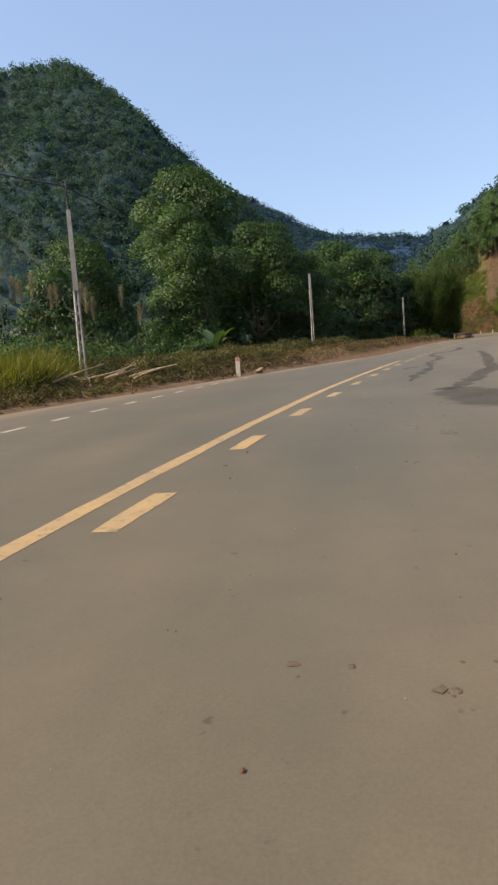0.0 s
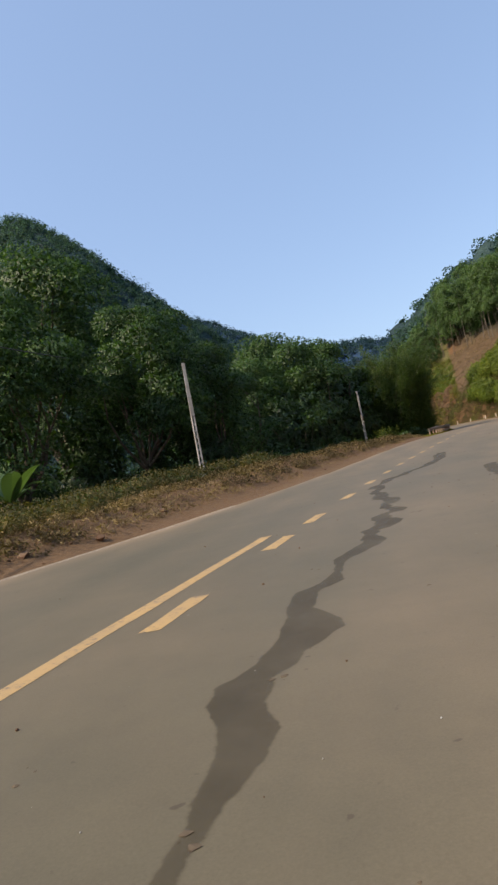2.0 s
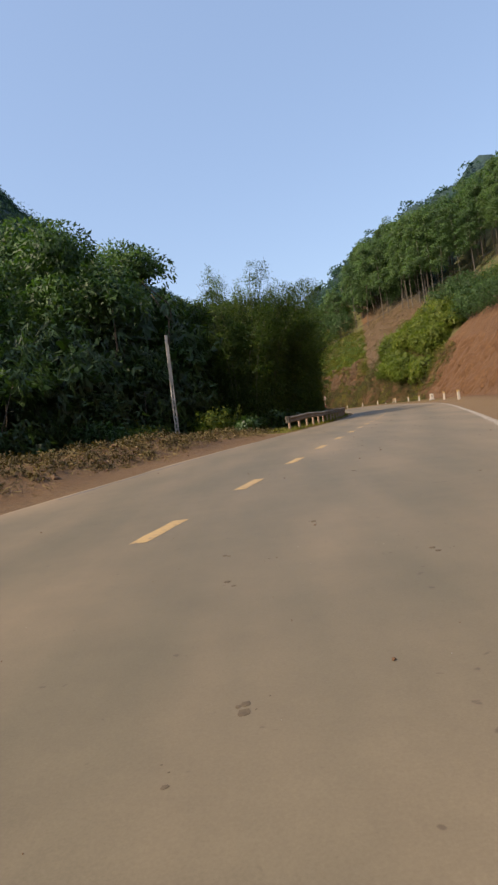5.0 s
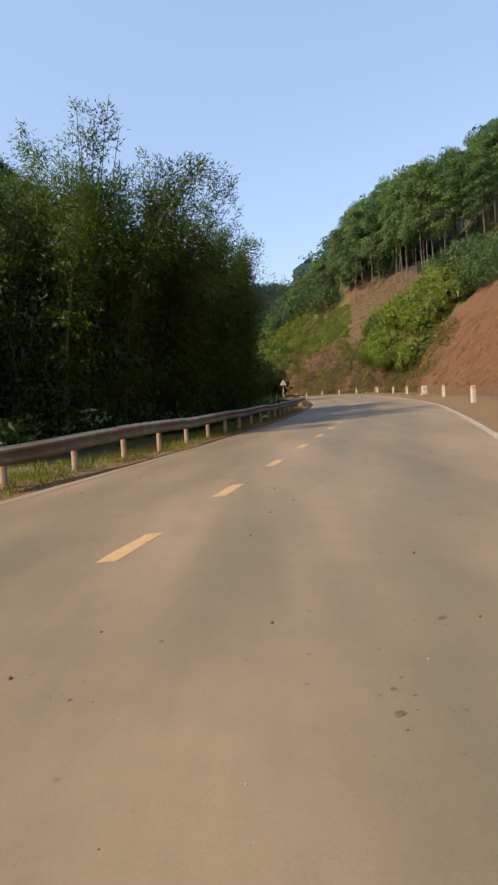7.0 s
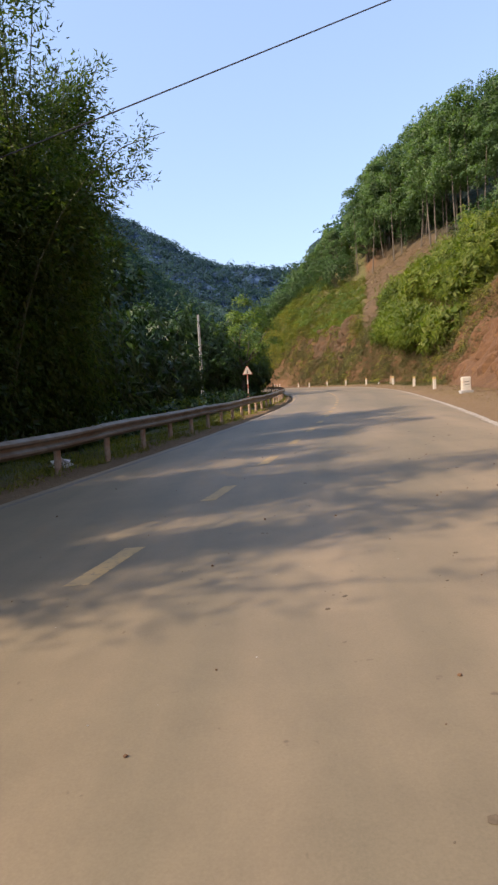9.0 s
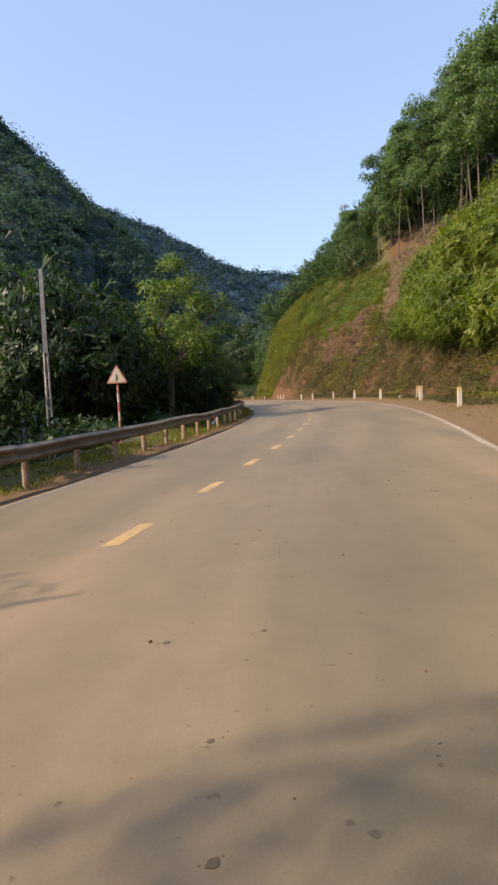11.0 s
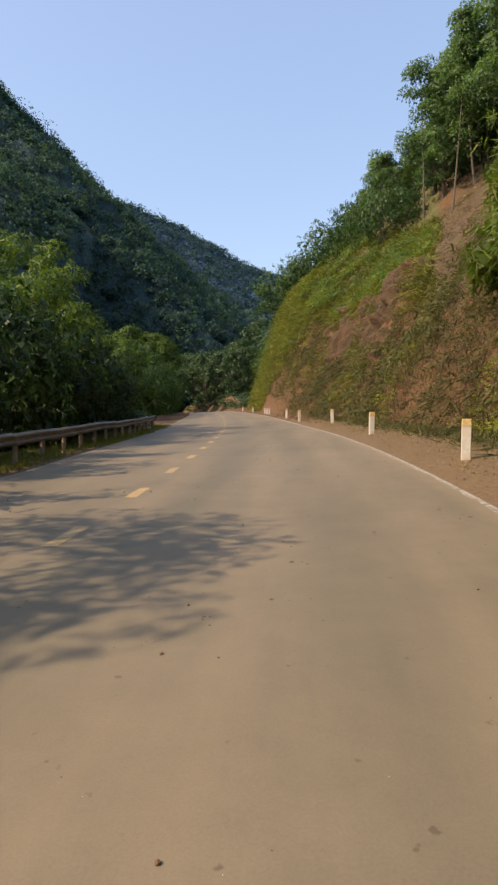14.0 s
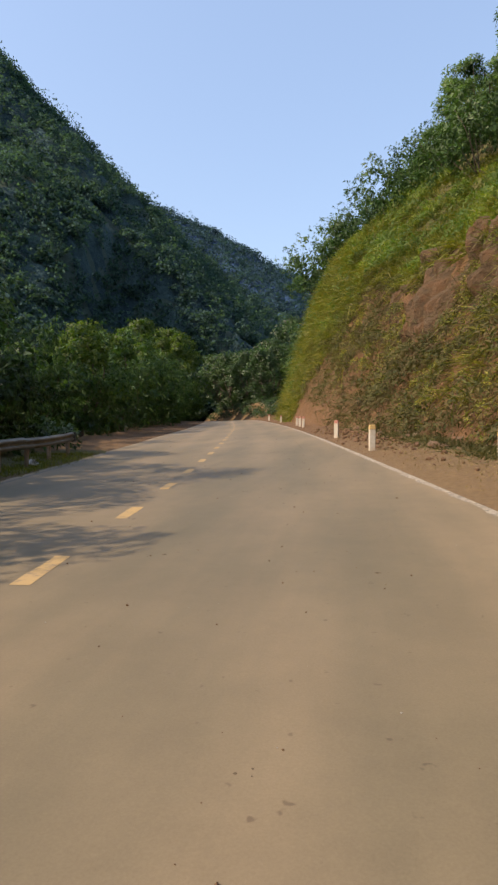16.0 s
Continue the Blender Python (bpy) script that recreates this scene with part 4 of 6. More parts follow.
scatter("bamboo", bamboos,
        [(-8.8, 90.8, 0.93), (-8.7, 93.6, 1.02), (-8.0, 98, 0.98), (-7.4, 103, 1.0), (-7.6, 105.8, 1.0), (-7.3, 108.8, 1.05), (-9.8, 112.0, 1.04), (-10.8, 92.6, 0.84), (-10.6, 96.2, 0.95), (-12.8, 100, 1.08), (-12.0, 109, 1.1)],
        "feathery green bamboo clump arching over the guard rail", "bamboo", "bamboo clumps")
light_tree = [broadleaf(s, 9, 3.0, 32, 170, 0.26, "leaf_bamboo", low=0.1) for s in (9,)]
scatter("tree", light_tree, [(-10, 208, 0.8), (-11, 222, 0.9), (-11.5, 236, 1.0), (-11, 252, 1.0),
                             (-11, 268, 1.2), (-10, 280, 1.7), (-9, 292, 2.0), (-8.5, 303, 2.2), (-9, 314, 2.2), (-15, 288, 2.2), (-16, 302, 2.3), (-16, 230, 1.2), (-16, 250, 1.4), (-16, 268, 1.5), (-9, 326, 1.5), (-15, 322, 1.7)],
        "light green leafy tree at the road's edge", "tree", "light green trees")
feather_tree = [broadleaf(s, 9, 2.7, 26, 230, 0.165, "leaf_light", low=0.3, slim=0.3, lump=0.85) for s in (10,)]
scatter("tree", feather_tree, [(-7.6, 147.3, 1.08), (-9.2, 170.5, 1.02), (-8.7, 174.5, 1.1), (-8.8, 179, 1.15), (-9.8, 185, 1.1)], "light green feathery tree over the guard rail", "tree", "feathery trees")
low_shrub = [shrub(s, 1.9, 1.1, 18, 84, 0.2, "leaf_bright", 0.4, 0.2) for s in (15,)]
scatter("shrub", low_shrub, [(-9.2, 85.5, 1.0), (-8.6, 88, 0.7), (-11, 80, 0.7), (-7.8, 122, 0.9), (-7.4, 127, 0.8)], "small bright green shrub beside the pole", "shrub", "small bright shrubs")

# the hillside plantation on the right: slender trunks with high crowns
slim_tree = [broadleaf(s, 17, 3.1, 44, 105, 0.27, "leaf_hill", "pale_bark", low=0.36, slim=0.5, girth=0.25, sway=0.02, leader=True, lump=1.1, fill=0.7) for s in (12, 13, 14)]
spots = []
for i in range(13):
    for j in range(5):
        y = 165 + i * 4.1 + RNG.normal() * 1.7
        lat = np.interp(y, [165, 175, 205, 230, 260], [33, 26.5, 25, 23, 22]) + j * 3.9 + RNG.normal() * 1.5
        spots.append((lat, y, RNG.uniform(0.8, 1.08) * (1 - 0.05 * j) * float(np.interp(y, [170, 188, 206, 216], [1, 1.12, 1.1, 0.95]))))
for i in range(7):
    for j in range(3):
        spots.append((33 + j * 5.5 + RNG.normal(), 112 + i * 8 + RNG.normal() * 1.5, RNG.uniform(0.6, 0.8)))
for i in range(5):
    for j in range(2):
        spots.append((28.5 + j * 5 + RNG.normal() * 0.8, 214 + i * 5 + RNG.normal(), RNG.uniform(0.85, 1.02)))
scatter("plantation_tree", slim_tree, spots, "slender plantation tree with pale trunk and high crown", "tree", "plantation trees on the hill")

hill_tree = [broadleaf(s, 11, 3.2, 40, 105, 0.3, "leaf_hill", low=0.1) for s in (26, 27)]
spots = [(float(np.interp(y, [214, 232, 262], [25, 23, 25])) + j * 5.2 + RNG.normal() * 0.8, y + RNG.normal() * 0.8, RNG.uniform(0.6, 0.85)) for y in np.arange(218, 264, 5.0) for j in range(3)]
scatter("tree", hill_tree, spots, "climber-hung green tree on the hillside", "tree", "trees on the hillside")

# shrubs on the cut slope
bright = [shrub(s, 3.6, 2.0, 34, 98, 0.48, "leaf_bright", 0.115, 0.55) for s in (21, 22)]
spots = [(np.interp(d, [0, 1], [9.8, 17]) + RNG.normal() * 0.4, 148 + i * 3.3 + RNG.normal() * 0.8, RNG.uniform(0.8, 1.25)) for i in range(9) for d in (0.1, 0.4, 0.7, 1.0)]
spots = [q for q in spots if q[1] < 166 + (q[0] - 9.3) * 2.1]
scatter("shrub", bright, spots, "bright yellow-green long-leaved shrub on the cut slope", "shrub", "bright shrubs on the slope")
vine = [shrub(s, 4.6, 2.8, 36, 70, 0.21, "leaf_mid", 0.42, 0.4) for s in (23, 24)]
spots = [(RNG.uniform(16.5, 18.5), y, RNG.uniform(0.7, 1.1)) for y in np.arange(96, 146, 3.0)]
spots += [(RNG.uniform(18.5, 24), y, RNG.uniform(0.8, 1.15)) for y in np.arange(146, 172, 2.6)]
for y in np.arange(204, 342, 4.8):
    lo = np.interp(y, [204, 225, 242, 262, 300, 340], [22, 16.5, 10.5, 13.0, 18, 24])
    for j in range(2 if 214 < y < 262 else 4):
        spots.append((lo + j * 4.3 + RNG.normal() * 0.7, y + RNG.normal(), RNG.uniform(0.95, 1.6)))
spots = [q for q in spots if not (194 < q[1] < 217 and q[0] < 27.5)]
scatter("shrub", vine, spots, "climber-covered green shrub on the hillside", "shrub", "hillside shrubs")
hill_bamboo = [bamboo(s, 8.5, 16, 400, 0.26) for s in (25,)]
scatter("bamboo", hill_bamboo, [(24, 232, 1.1), (22, 243, 1.1), (21.5, 255, 1.2), (20, 266, 1.1), (26, 262, 1.2), (18, 280, 1.2), (25, 276, 1.3), (13.5, 262, 0.7), (26, 247, 1.2), (28, 270, 1.2), (17, 293, 1.2), (24, 290, 1.3), (16, 252, 0.7), (15, 272, 0.7)],
        "feathery bamboo on the hillside", "bamboo", "hillside bamboo")


# ---------------------------------------------------------------- undergrowth that nobody could count
def stuff(name, leaves, mat, label, category, crisp=0.28):
    tagged(new(name, mesh(name, leaves[0], leaves[1], MAT[mat], leaves[2] if len(leaves) > 2 else None, crisp)), label, category, kind="stuff")


def spots_in(n, lat0, lat1, y0, y1, rng, keep=None):
    lat, y = rng.uniform(lat0, lat1, n), rng.uniform(y0, y1, n)
    if keep is not None:
        k = keep(lat, y)
        lat, y = lat[k], y[k]
    x = road_x(y) + lat
    return np.stack([x, y, land(x, y)], -1), lat, y


def tufts(p, per, height, spread, width, rng, up=1.0, sag=0.25):
    b = np.repeat(p, per, 0) + rng.normal(size=(len(p) * per, 3)) * np.array([spread, spread, 0.02])
    w = rng.normal(size=(len(b), 3)) * 0.45 + np.array([0, 0, up])
    h = np.repeat(np.broadcast_to(height, len(p)), per) * rng.uniform(0.5, 1.2, len(b))
    return blades(b, w, h, width, rng, sag)


def undergrowth():
    rng = np.random.default_rng(31)
    # valley side bushes
    p, lat, y = spots_in(780, -34, -13, 8, 92, rng, lambda l, y: (l < -14 + np.clip((y - 45) / 30, 0, 1) * 2) & ~((l > -17.5) & (np.abs(y - 40.5) < 5)))
    stuff("undergrowth", cloud(p + np.array([0, 0, 0.5]), rng.uniform(0.6, 1.5, len(p)), 80, rng, 0.26, 0.4, 0.4), "leaf_dark", "dark leafy undergrowth on the valley side", "undergrowth")
    p, lat, y = spots_in(620, -20, -6.2, 82, 196, rng)
    stuff("undergrowth", cloud(p + np.array([0, 0, 0.4]), rng.uniform(0.5, 1.3, len(p)), 110, rng, 0.2, 0.4, 0.4), "leaf_dark", "dark leafy undergrowth behind the guard rail", "undergrowth")
    p, lat, y = spots_in(130, -17, -9.5, 77, 93, rng, lambda l, y: (l < -11.6) | (np.abs(y - 82) > 6))
    stuff("undergrowth", cloud(p + np.array([0, 0, 0.5]), rng.uniform(0.6, 1.4, len(p)), 110, rng, 0.2, 0.4, 0.4), "leaf_mid", "leafy undergrowth round the pole's foot", "undergrowth")
    p, lat, y = spots_in(230, -27, -17.5, 34, 72, rng)
    stuff("undergrowth", cloud(p + np.array([0, 0, 0.9]), rng.uniform(0.9, 1.8, len(p)), 120, rng, 0.26, 0.4, 0.4), "leaf_dark", "deep dark undergrowth beneath the big trees", "undergrowth")
    # low weeds by the poles
    p, lat, y = spots_in(200, -13, -9.2, 22, 66, rng, lambda l, y: ~((l < -10.5) & (np.abs(y - 39) < 6)))
    stuff("weeds", cloud(p + np.array([0, 0, 0.15]), rng.uniform(0.25, 0.6, len(p)), 90, rng, 0.1, 0.4, 0.2), "leaf_mid", "low green weeds beside the road", "weeds")
    p, lat, y = spots_in(8500, -11, -4.0, 4, 80, rng, lambda l, y: l < left_edge(y) - 0.6 - 0.9 * (lumps(l, y, 2, 21) + 0.5))
    stuff("dry_brush", tufts(p, 10, rng.uniform(0.1, 0.32, len(p)), 0.2, 0.018, rng, 0.4, 0.5), "leaf_dry", "dry brown brush and grass on the shoulder", "dry grass")
    # grass under the rail
    p, lat, y = spots_in(4200, -6.0, -3.7, 79, 190, rng)
    stuff("verge_grass", tufts(p, 14, rng.uniform(0.1, 0.26, len(p)), 0.12, 0.02, rng), "leaf_yellow", "short green grass under the guard rail", "grass")
    def open_foot(l, y):
        return ~((l > -10.0) & (np.abs(y - 20) < 2.6))
    p, lat, y = spots_in(560, -13.5, -7.9, 8, 54, rng, lambda l, y: (l < -10.2) | (y > 22.6))
    stuff("dry_scrub", cloud(p + np.array([0, 0, 0.2]), rng.uniform(0.3, 0.8, len(p)), 90, rng, 0.11, 0.35, 0.1), "leaf_scrub", "brownish half-dry scrub on the shoulder", "scrub")
    # dense scrub along the shoulder at the start, rising away from the road
    def rough_edge(l, y):
        return l < left_edge(y) - np.interp(y, [17, 23, 34], [0.45, 1.15, 1.5]) + 0.5 * lumps(l, y, 1.6, 71)
    p, lat, y = spots_in(1500, -14.5, -6.2, 8, 36, rng, rough_edge)
    away = np.clip((left_edge(y) - 0.8 - lat) / 3.5, 0, 1)
    heap = np.clip(0.55 + 1.3 * lumps(lat, y, 1.4, 74), 0.15, 1.5) * np.where((np.abs(y - 20) < 3) & (lat > -10.0), 0.15, 1.0)
    p[:, 2] += 0.05 + 0.45 * away * heap
    stuff("dry_scrub", cloud(p, (0.16 + 0.42 * away * heap) * rng.uniform(0.6, 1.3, len(p)), 64, rng, 0.085, 0.3, 0.1), "leaf_scrub", "dense olive-brown scrub along the shoulder", "scrub")
    p, lat, y = spots_in(1500, -13, -6.2, 8, 36, rng, lambda l, y: rough_edge(l, y) & (lumps(l, y, 2.0, 72) > -0.1))
    stuff("dead_brush", tufts(p, 26, rng.uniform(0.25, 0.95, len(p)), 0.25, 0.016, rng, 0.5, 0.5), "leaf_dead", "dead brown stalks among the scrub", "brush")
    p, lat, y = spots_in(170, -17, -10.6, 16, 40, rng, lambda l, y: (lumps(l, y, 3, 73) > -0.15) & ~((l > -13.5) & (y > 34)))
    stuff("weeds", cloud(p + np.array([0, 0, 0.9]), rng.uniform(0.5, 1.0, len(p)), 130, rng, 0.13, 0.35, 0.3), "leaf_mid", "tall leafy green weeds behind the scrub", "weeds")
    # tall grass on the left at the start
    p, lat, y = spots_in(70, -11.6, -9.2, 16.5, 21.0, rng)
    stuff("tall_grass", tufts(p, 110, rng.uniform(1.6, 2.7, len(p)), 0.16, 0.032, rng, 2.0, 0.5), "leaf_yellow", "tall bright green grass clumps beside the pole", "grass")
    p, lat, y = spots_in(150, -18, -11, 12, 28, rng)
    stuff("tall_grass", tufts(p, 60, rng.uniform(1.2, 2.4, len(p)), 0.3, 0.035, rng, 1.4, 0.5), "leaf_scrub", "tall half-dry grass behind the scrub", "grass")
    # cut slope: a bare gully, tall yellow-green grass, dry brush low down
    def gully(lat, y):
        return np.abs(y - (180 + (lat - 12) * 1.8)) < 3.8 + 1.0 * (lat - 12)

    def rim(y):
        return np.interp(y, [130, 160, 185, 195, 212, 222, 232, 246, 262, 285], [12.5, 12.5, 11.8, 12.0, 10.8, 7.9, 6.3, 6.5, 8.6, 12])

    def raw(l, y):
        return (y > 186) & (y < 209) & (np.abs(l - 11.0) < 1.0 + 1.6 * lumps(l, y, 3, 61)) & (lumps(l, y, 2.2, 62) > -0.05)

    def top(y):
        return np.interp(y, [150, 204, 225, 250, 300], [27, 24, 19, 15, 20])
    p, lat, y = spots_in(16000, 6.0, 27, 148, 285, rng, lambda l, y: (l > rim(y) + 1.2 * lumps(l, y, 3, 15)) & (l < top(y)) & ~gully(l, y) & (lumps(l, y, 4, 16) > -0.42))
    stuff("slope_grass", tufts(p, 16, rng.uniform(0.6, 1.7, len(p)), 0.28, 0.075, rng, 1.0, 0.6), "leaf_yellow", "tall yellow-green grass on the cut slope", "grass")
    p, lat, y = spots_in(5200, 5.8, 12, 216, 268, rng, lambda l, y: l > rim(y) - 0.5)
    stuff("slope_grass", tufts(p, 16, rng.uniform(0.7, 1.7, len(p)), 0.3, 0.07, rng, 0.8, 0.6), "leaf_yellow", "tall grass hanging over the steep slope", "grass")
    p, lat, y = spots_in(1500, 6.2, 26, 148, 275, rng, lambda l, y: (l > rim(y) + 0.3) & (l < top(y)) & ~gully(l, y) & (lumps(l, y, 6, 27) > -0.05))
    stuff("reed_grass", tufts(p, 34, rng.uniform(1.3, 2.4, len(p)), 0.22, 0.055, rng, 1.5, 0.5), "leaf_yellow", "tall reed-like grass clumps on the slope", "grass")
    p, lat, y = spots_in(2600, 6.4, 13, 180, 262, rng, lambda l, y: (l > rim(y) - 3.5) & (l < rim(y) + 0.5) & (l > 7.4) & (lumps(l, y, 4, 41) > 0.12) & ~raw(l, y))
    stuff("reed_grass", tufts(p, 30, rng.uniform(0.7, 1.7, len(p)), 0.25, 0.05, rng, 0.7, 0.7), "leaf_yellow", "grass clumps hanging down the broken earth face", "grass")
    p, lat, y = spots_in(2600, 6.4, 17, 182, 256, rng, lambda l, y: (l > rim(y)) & (l < rim(y) + 5) & ~gully(l, y))
    stuff("reed_grass", tufts(p, 30, rng.uniform(1.1, 2.5, len(p)), 0.2, 0.085, rng, 0.9, 0.75), "leaf_yellow", "long arching grass along the top of the cut", "grass")
    p, lat, y = spots_in(330, 7.6, 11.5, 176, 218, rng, lambda l, y: (l < rim(y) - 0.4) & (lumps(l, y, 5, 46) > 0.0) & ~raw(l, y))
    stuff("slope_scrub", cloud(p + np.array([0, 0, 0.3]), rng.uniform(0.45, 0.95, len(p)), 90, rng, 0.2, 0.22, 0.5), "leaf_scrub", "olive-green bushes low on the cut slope", "scrub")
    p, lat, y = spots_in(900, 6.4, 14, 140, 232, rng, lambda l, y: (l < rim(y) + 0.8) & (l > 8.2 - np.clip((y - 185) / 30, 0, 1) * 1.6) & ~raw(l, y))
    stuff("slope_scrub", cloud(p + np.array([0, 0, 0.1]), rng.uniform(0.25, 0.75, len(p)), 60, rng, 0.15, 0.3, 0.2), "leaf_scrub", "olive-brown scrub on the cut slope", "scrub")
    # dark leaves laid over the far bank in place of its shade
    p, lat, y = spots_in(420, 5.6, 15, 274, 335, rng)
    stuff("undergrowth", cloud(p + np.array([0, 0, 0.3]), rng.uniform(0.5, 1.3, len(p)), 60, rng, 0.26, 0.4, 0.4), "leaf_dark", "dark undergrowth standing for shade on the bank beyond the bend", "undergrowth")
    p, lat, y = spots_in(2600, -10, -4.6, 22, 80, rng, lambda l, y: (l < left_edge(y) - 0.9 + 1.2 * lumps(l, y, 3, 44)) & (l > left_edge(y) - 5.0))
    straw = (y > 33) & (y < 41) & (lumps(lat, y, 2.5, 45) > -0.1)
    size = rng.uniform(0.12, 0.36, len(p))
    stuff("dead_brush", cloud(p[~straw], size[~straw], 44, rng, 0.09, 0.3, 0.1), "leaf_dead", "dead brown brush heaped along the shoulder", "brush")
    stuff("straw", cloud(p[straw], size[straw], 44, rng, 0.09, 0.2, 0.1), "leaf_dry", "dry straw-coloured grass on the mound of the shoulder", "dry grass")
    p, lat, y = spots_in(420, -10.8, -7.9, 7, 30, rng, open_foot)
    stuff("dry_scrub", cloud(p, rng.uniform(0.15, 0.6, len(p)), 70, rng, 0.1, 0.3, 0.1), "leaf_scrub", "low dead scrub along the shoulder", "scrub")
    p, lat, y = spots_in(5200, 8, 27, 150, 285, rng, lambda l, y: (l > rim(y)) & (l < top(y)) & ~gully(l, y) & (lumps(l, y, 5, 17) > 0.02))
    stuff("slope_leaves", cloud(p + np.array([0, 0, 0.35]), rng.uniform(0.4, 0.9, len(p)), 44, rng, 0.2, 0.35, 0.3), "leaf_bright", "bright green leafy growth on the slope", "undergrowth")
    p, lat, y = spots_in(9000, 6.6, 14, 138, 236, rng, lambda l, y: (l < rim(y) + 1) & (lumps(l, y, 3.5, 18) > -0.38) & ~raw(l, y))
    stuff("slope_brush", tufts(p, 20, rng.uniform(0.3, 1.0, len(p)), 0.35, 0.04, rng, 0.5, 0.65), "leaf_scrub", "dry brown brush on the cut slope", "dry grass")
    p, lat, y = spots_in(3600, 7.9, 14, 140, 230, rng, lambda l, y: (l < rim(y) + 1) & (lumps(l, y, 4, 19) > -0.08) & ~raw(l, y))
    stuff("slope_weeds", cloud(p + np.array([0, 0, 0.12]), rng.uniform(0.2, 0.5, len(p)), 40, rng, 0.13, 0.3, 0.3), "leaf_yellow", "scattered green weeds on the cut slope", "weeds")
    p, lat, y = spots_in(1900, 6.2, 17, 200, 268, rng, lambda l, y: (l > rim(y) - 0.4) & (l < rim(y) + 5.5) & (lumps(l, y, 3.5, 81) > -0.2))
    stuff("reed_grass", tufts(p, 36, rng.uniform(1.0, 2.6, len(p)), 0.24, 0.06, rng, 1.2, 0.8), "leaf_yellow", "tall wild grass clumps over the edge of the cut", "grass")
    p, lat, y = spots_in(900, 6.8, 19, 190, 270, rng, lambda l, y: (l > rim(y) + 0.3) & ~gully(l, y) & (lumps(l, y, 5, 82) > -0.12))
    stuff("slope_leaves", cloud(p + np.array([0, 0, 0.4]), rng.uniform(0.5, 1.25, len(p)), 80, rng, 0.24, 0.25, 0.5), "leaf_light", "leafy bushes among the grass on the cut slope", "undergrowth")
    p, lat, y = spots_in(2600, 7.2, 13, 146, 214, rng, lambda l, y: (l < rim(y) + 0.6) & ~raw(l, y) & (lumps(l, y, 3, 83) > -0.1))
    stuff("slope_brush", tufts(p, 22, rng.uniform(0.4, 1.1, len(p)), 0.3, 0.04, rng, 0.3, 0.9), "leaf_dead", "dead grass hanging down the cut slope", "dry grass")
    p, lat, y = spots_in(2600, 12, 27, 175, 212, rng, gully)
    stuff("gully_brush", tufts(p, 10, 0.5, 0.35, 0.035, rng, 0.3, 0.6), "leaf_dead", "dead dry stalks in the bare gully", "dry grass")
    p, lat, y = spots_in(1100, 5.2, 9.0, 120, 190, rng)
    stuff("verge_brush", tufts(p, 12, 0.12, 0.2, 0.014, rng, 0.4), "leaf_dry", "dry grass on the verge by the marker posts", "dry grass")
    p, lat, y = spots_in(2600, 5.0, 8.6, 112, 205, rng, lambda l, y: l > right_edge(y) + 0.35 + 0.8 * lumps(l, y, 1.5, 91))
    stuff("leaf_litter", tufts(p + np.array([0, 0, 0.015]), 8, 0.05, 0.22, 0.022, rng, 0.12, 0.1), "leaf_dry", "dead leaves and twigs strewn on the dirt verge", "leaf litter")
    p, lat, y = spots_in(2200, 20, 40, 160, 222, rng)
    stuff("floor_litter", tufts(p, 10, 0.7, 0.4, 0.04, rng, 0.5, 0.5), "leaf_dry", "dry brown undergrowth below the plantation", "dry grass")


def canopy(name, x0, x1, y0, y1, step, gap, tall, mat, label, keep, sink=0.3):
    """The roof of a far forest: one sheet of domed crowns of many sizes over the land."""
    xs, ys = np.arange(x0, x1, step), np.arange(y0, y1, step)
    Xc, Yc = np.meshgrid(xs, ys)
    Xc = Xc + step * 0.35 * lumps(Xc, Yc, step * 1.1, 31)
    Yc = Yc + step * 0.35 * lumps(Xc, Yc, step * 1.3, 32)
    base = land(Xc, Yc)
    rise, tone = np.zeros_like(Xc), np.zeros_like(Xc)
    gi, gj = np.floor(Xc / gap), np.floor(Yc / gap)

    def h(a, b, s):
        q = np.sin(a * 12.9898 + b * 78.233 + s * 37.7) * 43758.5453
        return q - np.floor(q)
    for a in (-1, 0, 1):
        for b in (-1, 0, 1):
            i, j = gi + a, gj + b
            cx, cy = (i + 0.1 + 0.8 * h(i, j, 1)) * gap, (j + 0.1 + 0.8 * h(i, j, 2)) * gap
            r = gap * (0.5 + 0.42 * h(i, j, 3) ** 1.5)
            up = tall * (0.35 + 0.9 * h(i, j, 4) ** 2) * np.sqrt(np.clip(1 - ((Xc - cx) ** 2 + (Yc - cy) ** 2) / r ** 2, 0, 1))
            better = up > rise
            rise, tone = np.where(better, up, rise), np.where(better, h(i, j, 5), tone)
    rise += 0.22 * tall * lumps(Xc, Yc, step * 1.6, 33)
    v = np.stack([Xc, Yc, base + rise - sink], -1).reshape(-1, 3)
    f = grid_faces(len(ys), len(xs))
    f = f[keep(Xc, Yc, base).ravel()[f].all(1)]
    me = mesh(name, v, f, MAT[mat])
    me.shade_smooth()
    fa = me.attributes.new("tone", "FLOAT", "POINT")
    fa.data.foreach_set("value", tone.astype(np.float32).ravel())
    tagged(new(name, me), label, "forest", kind="stuff")


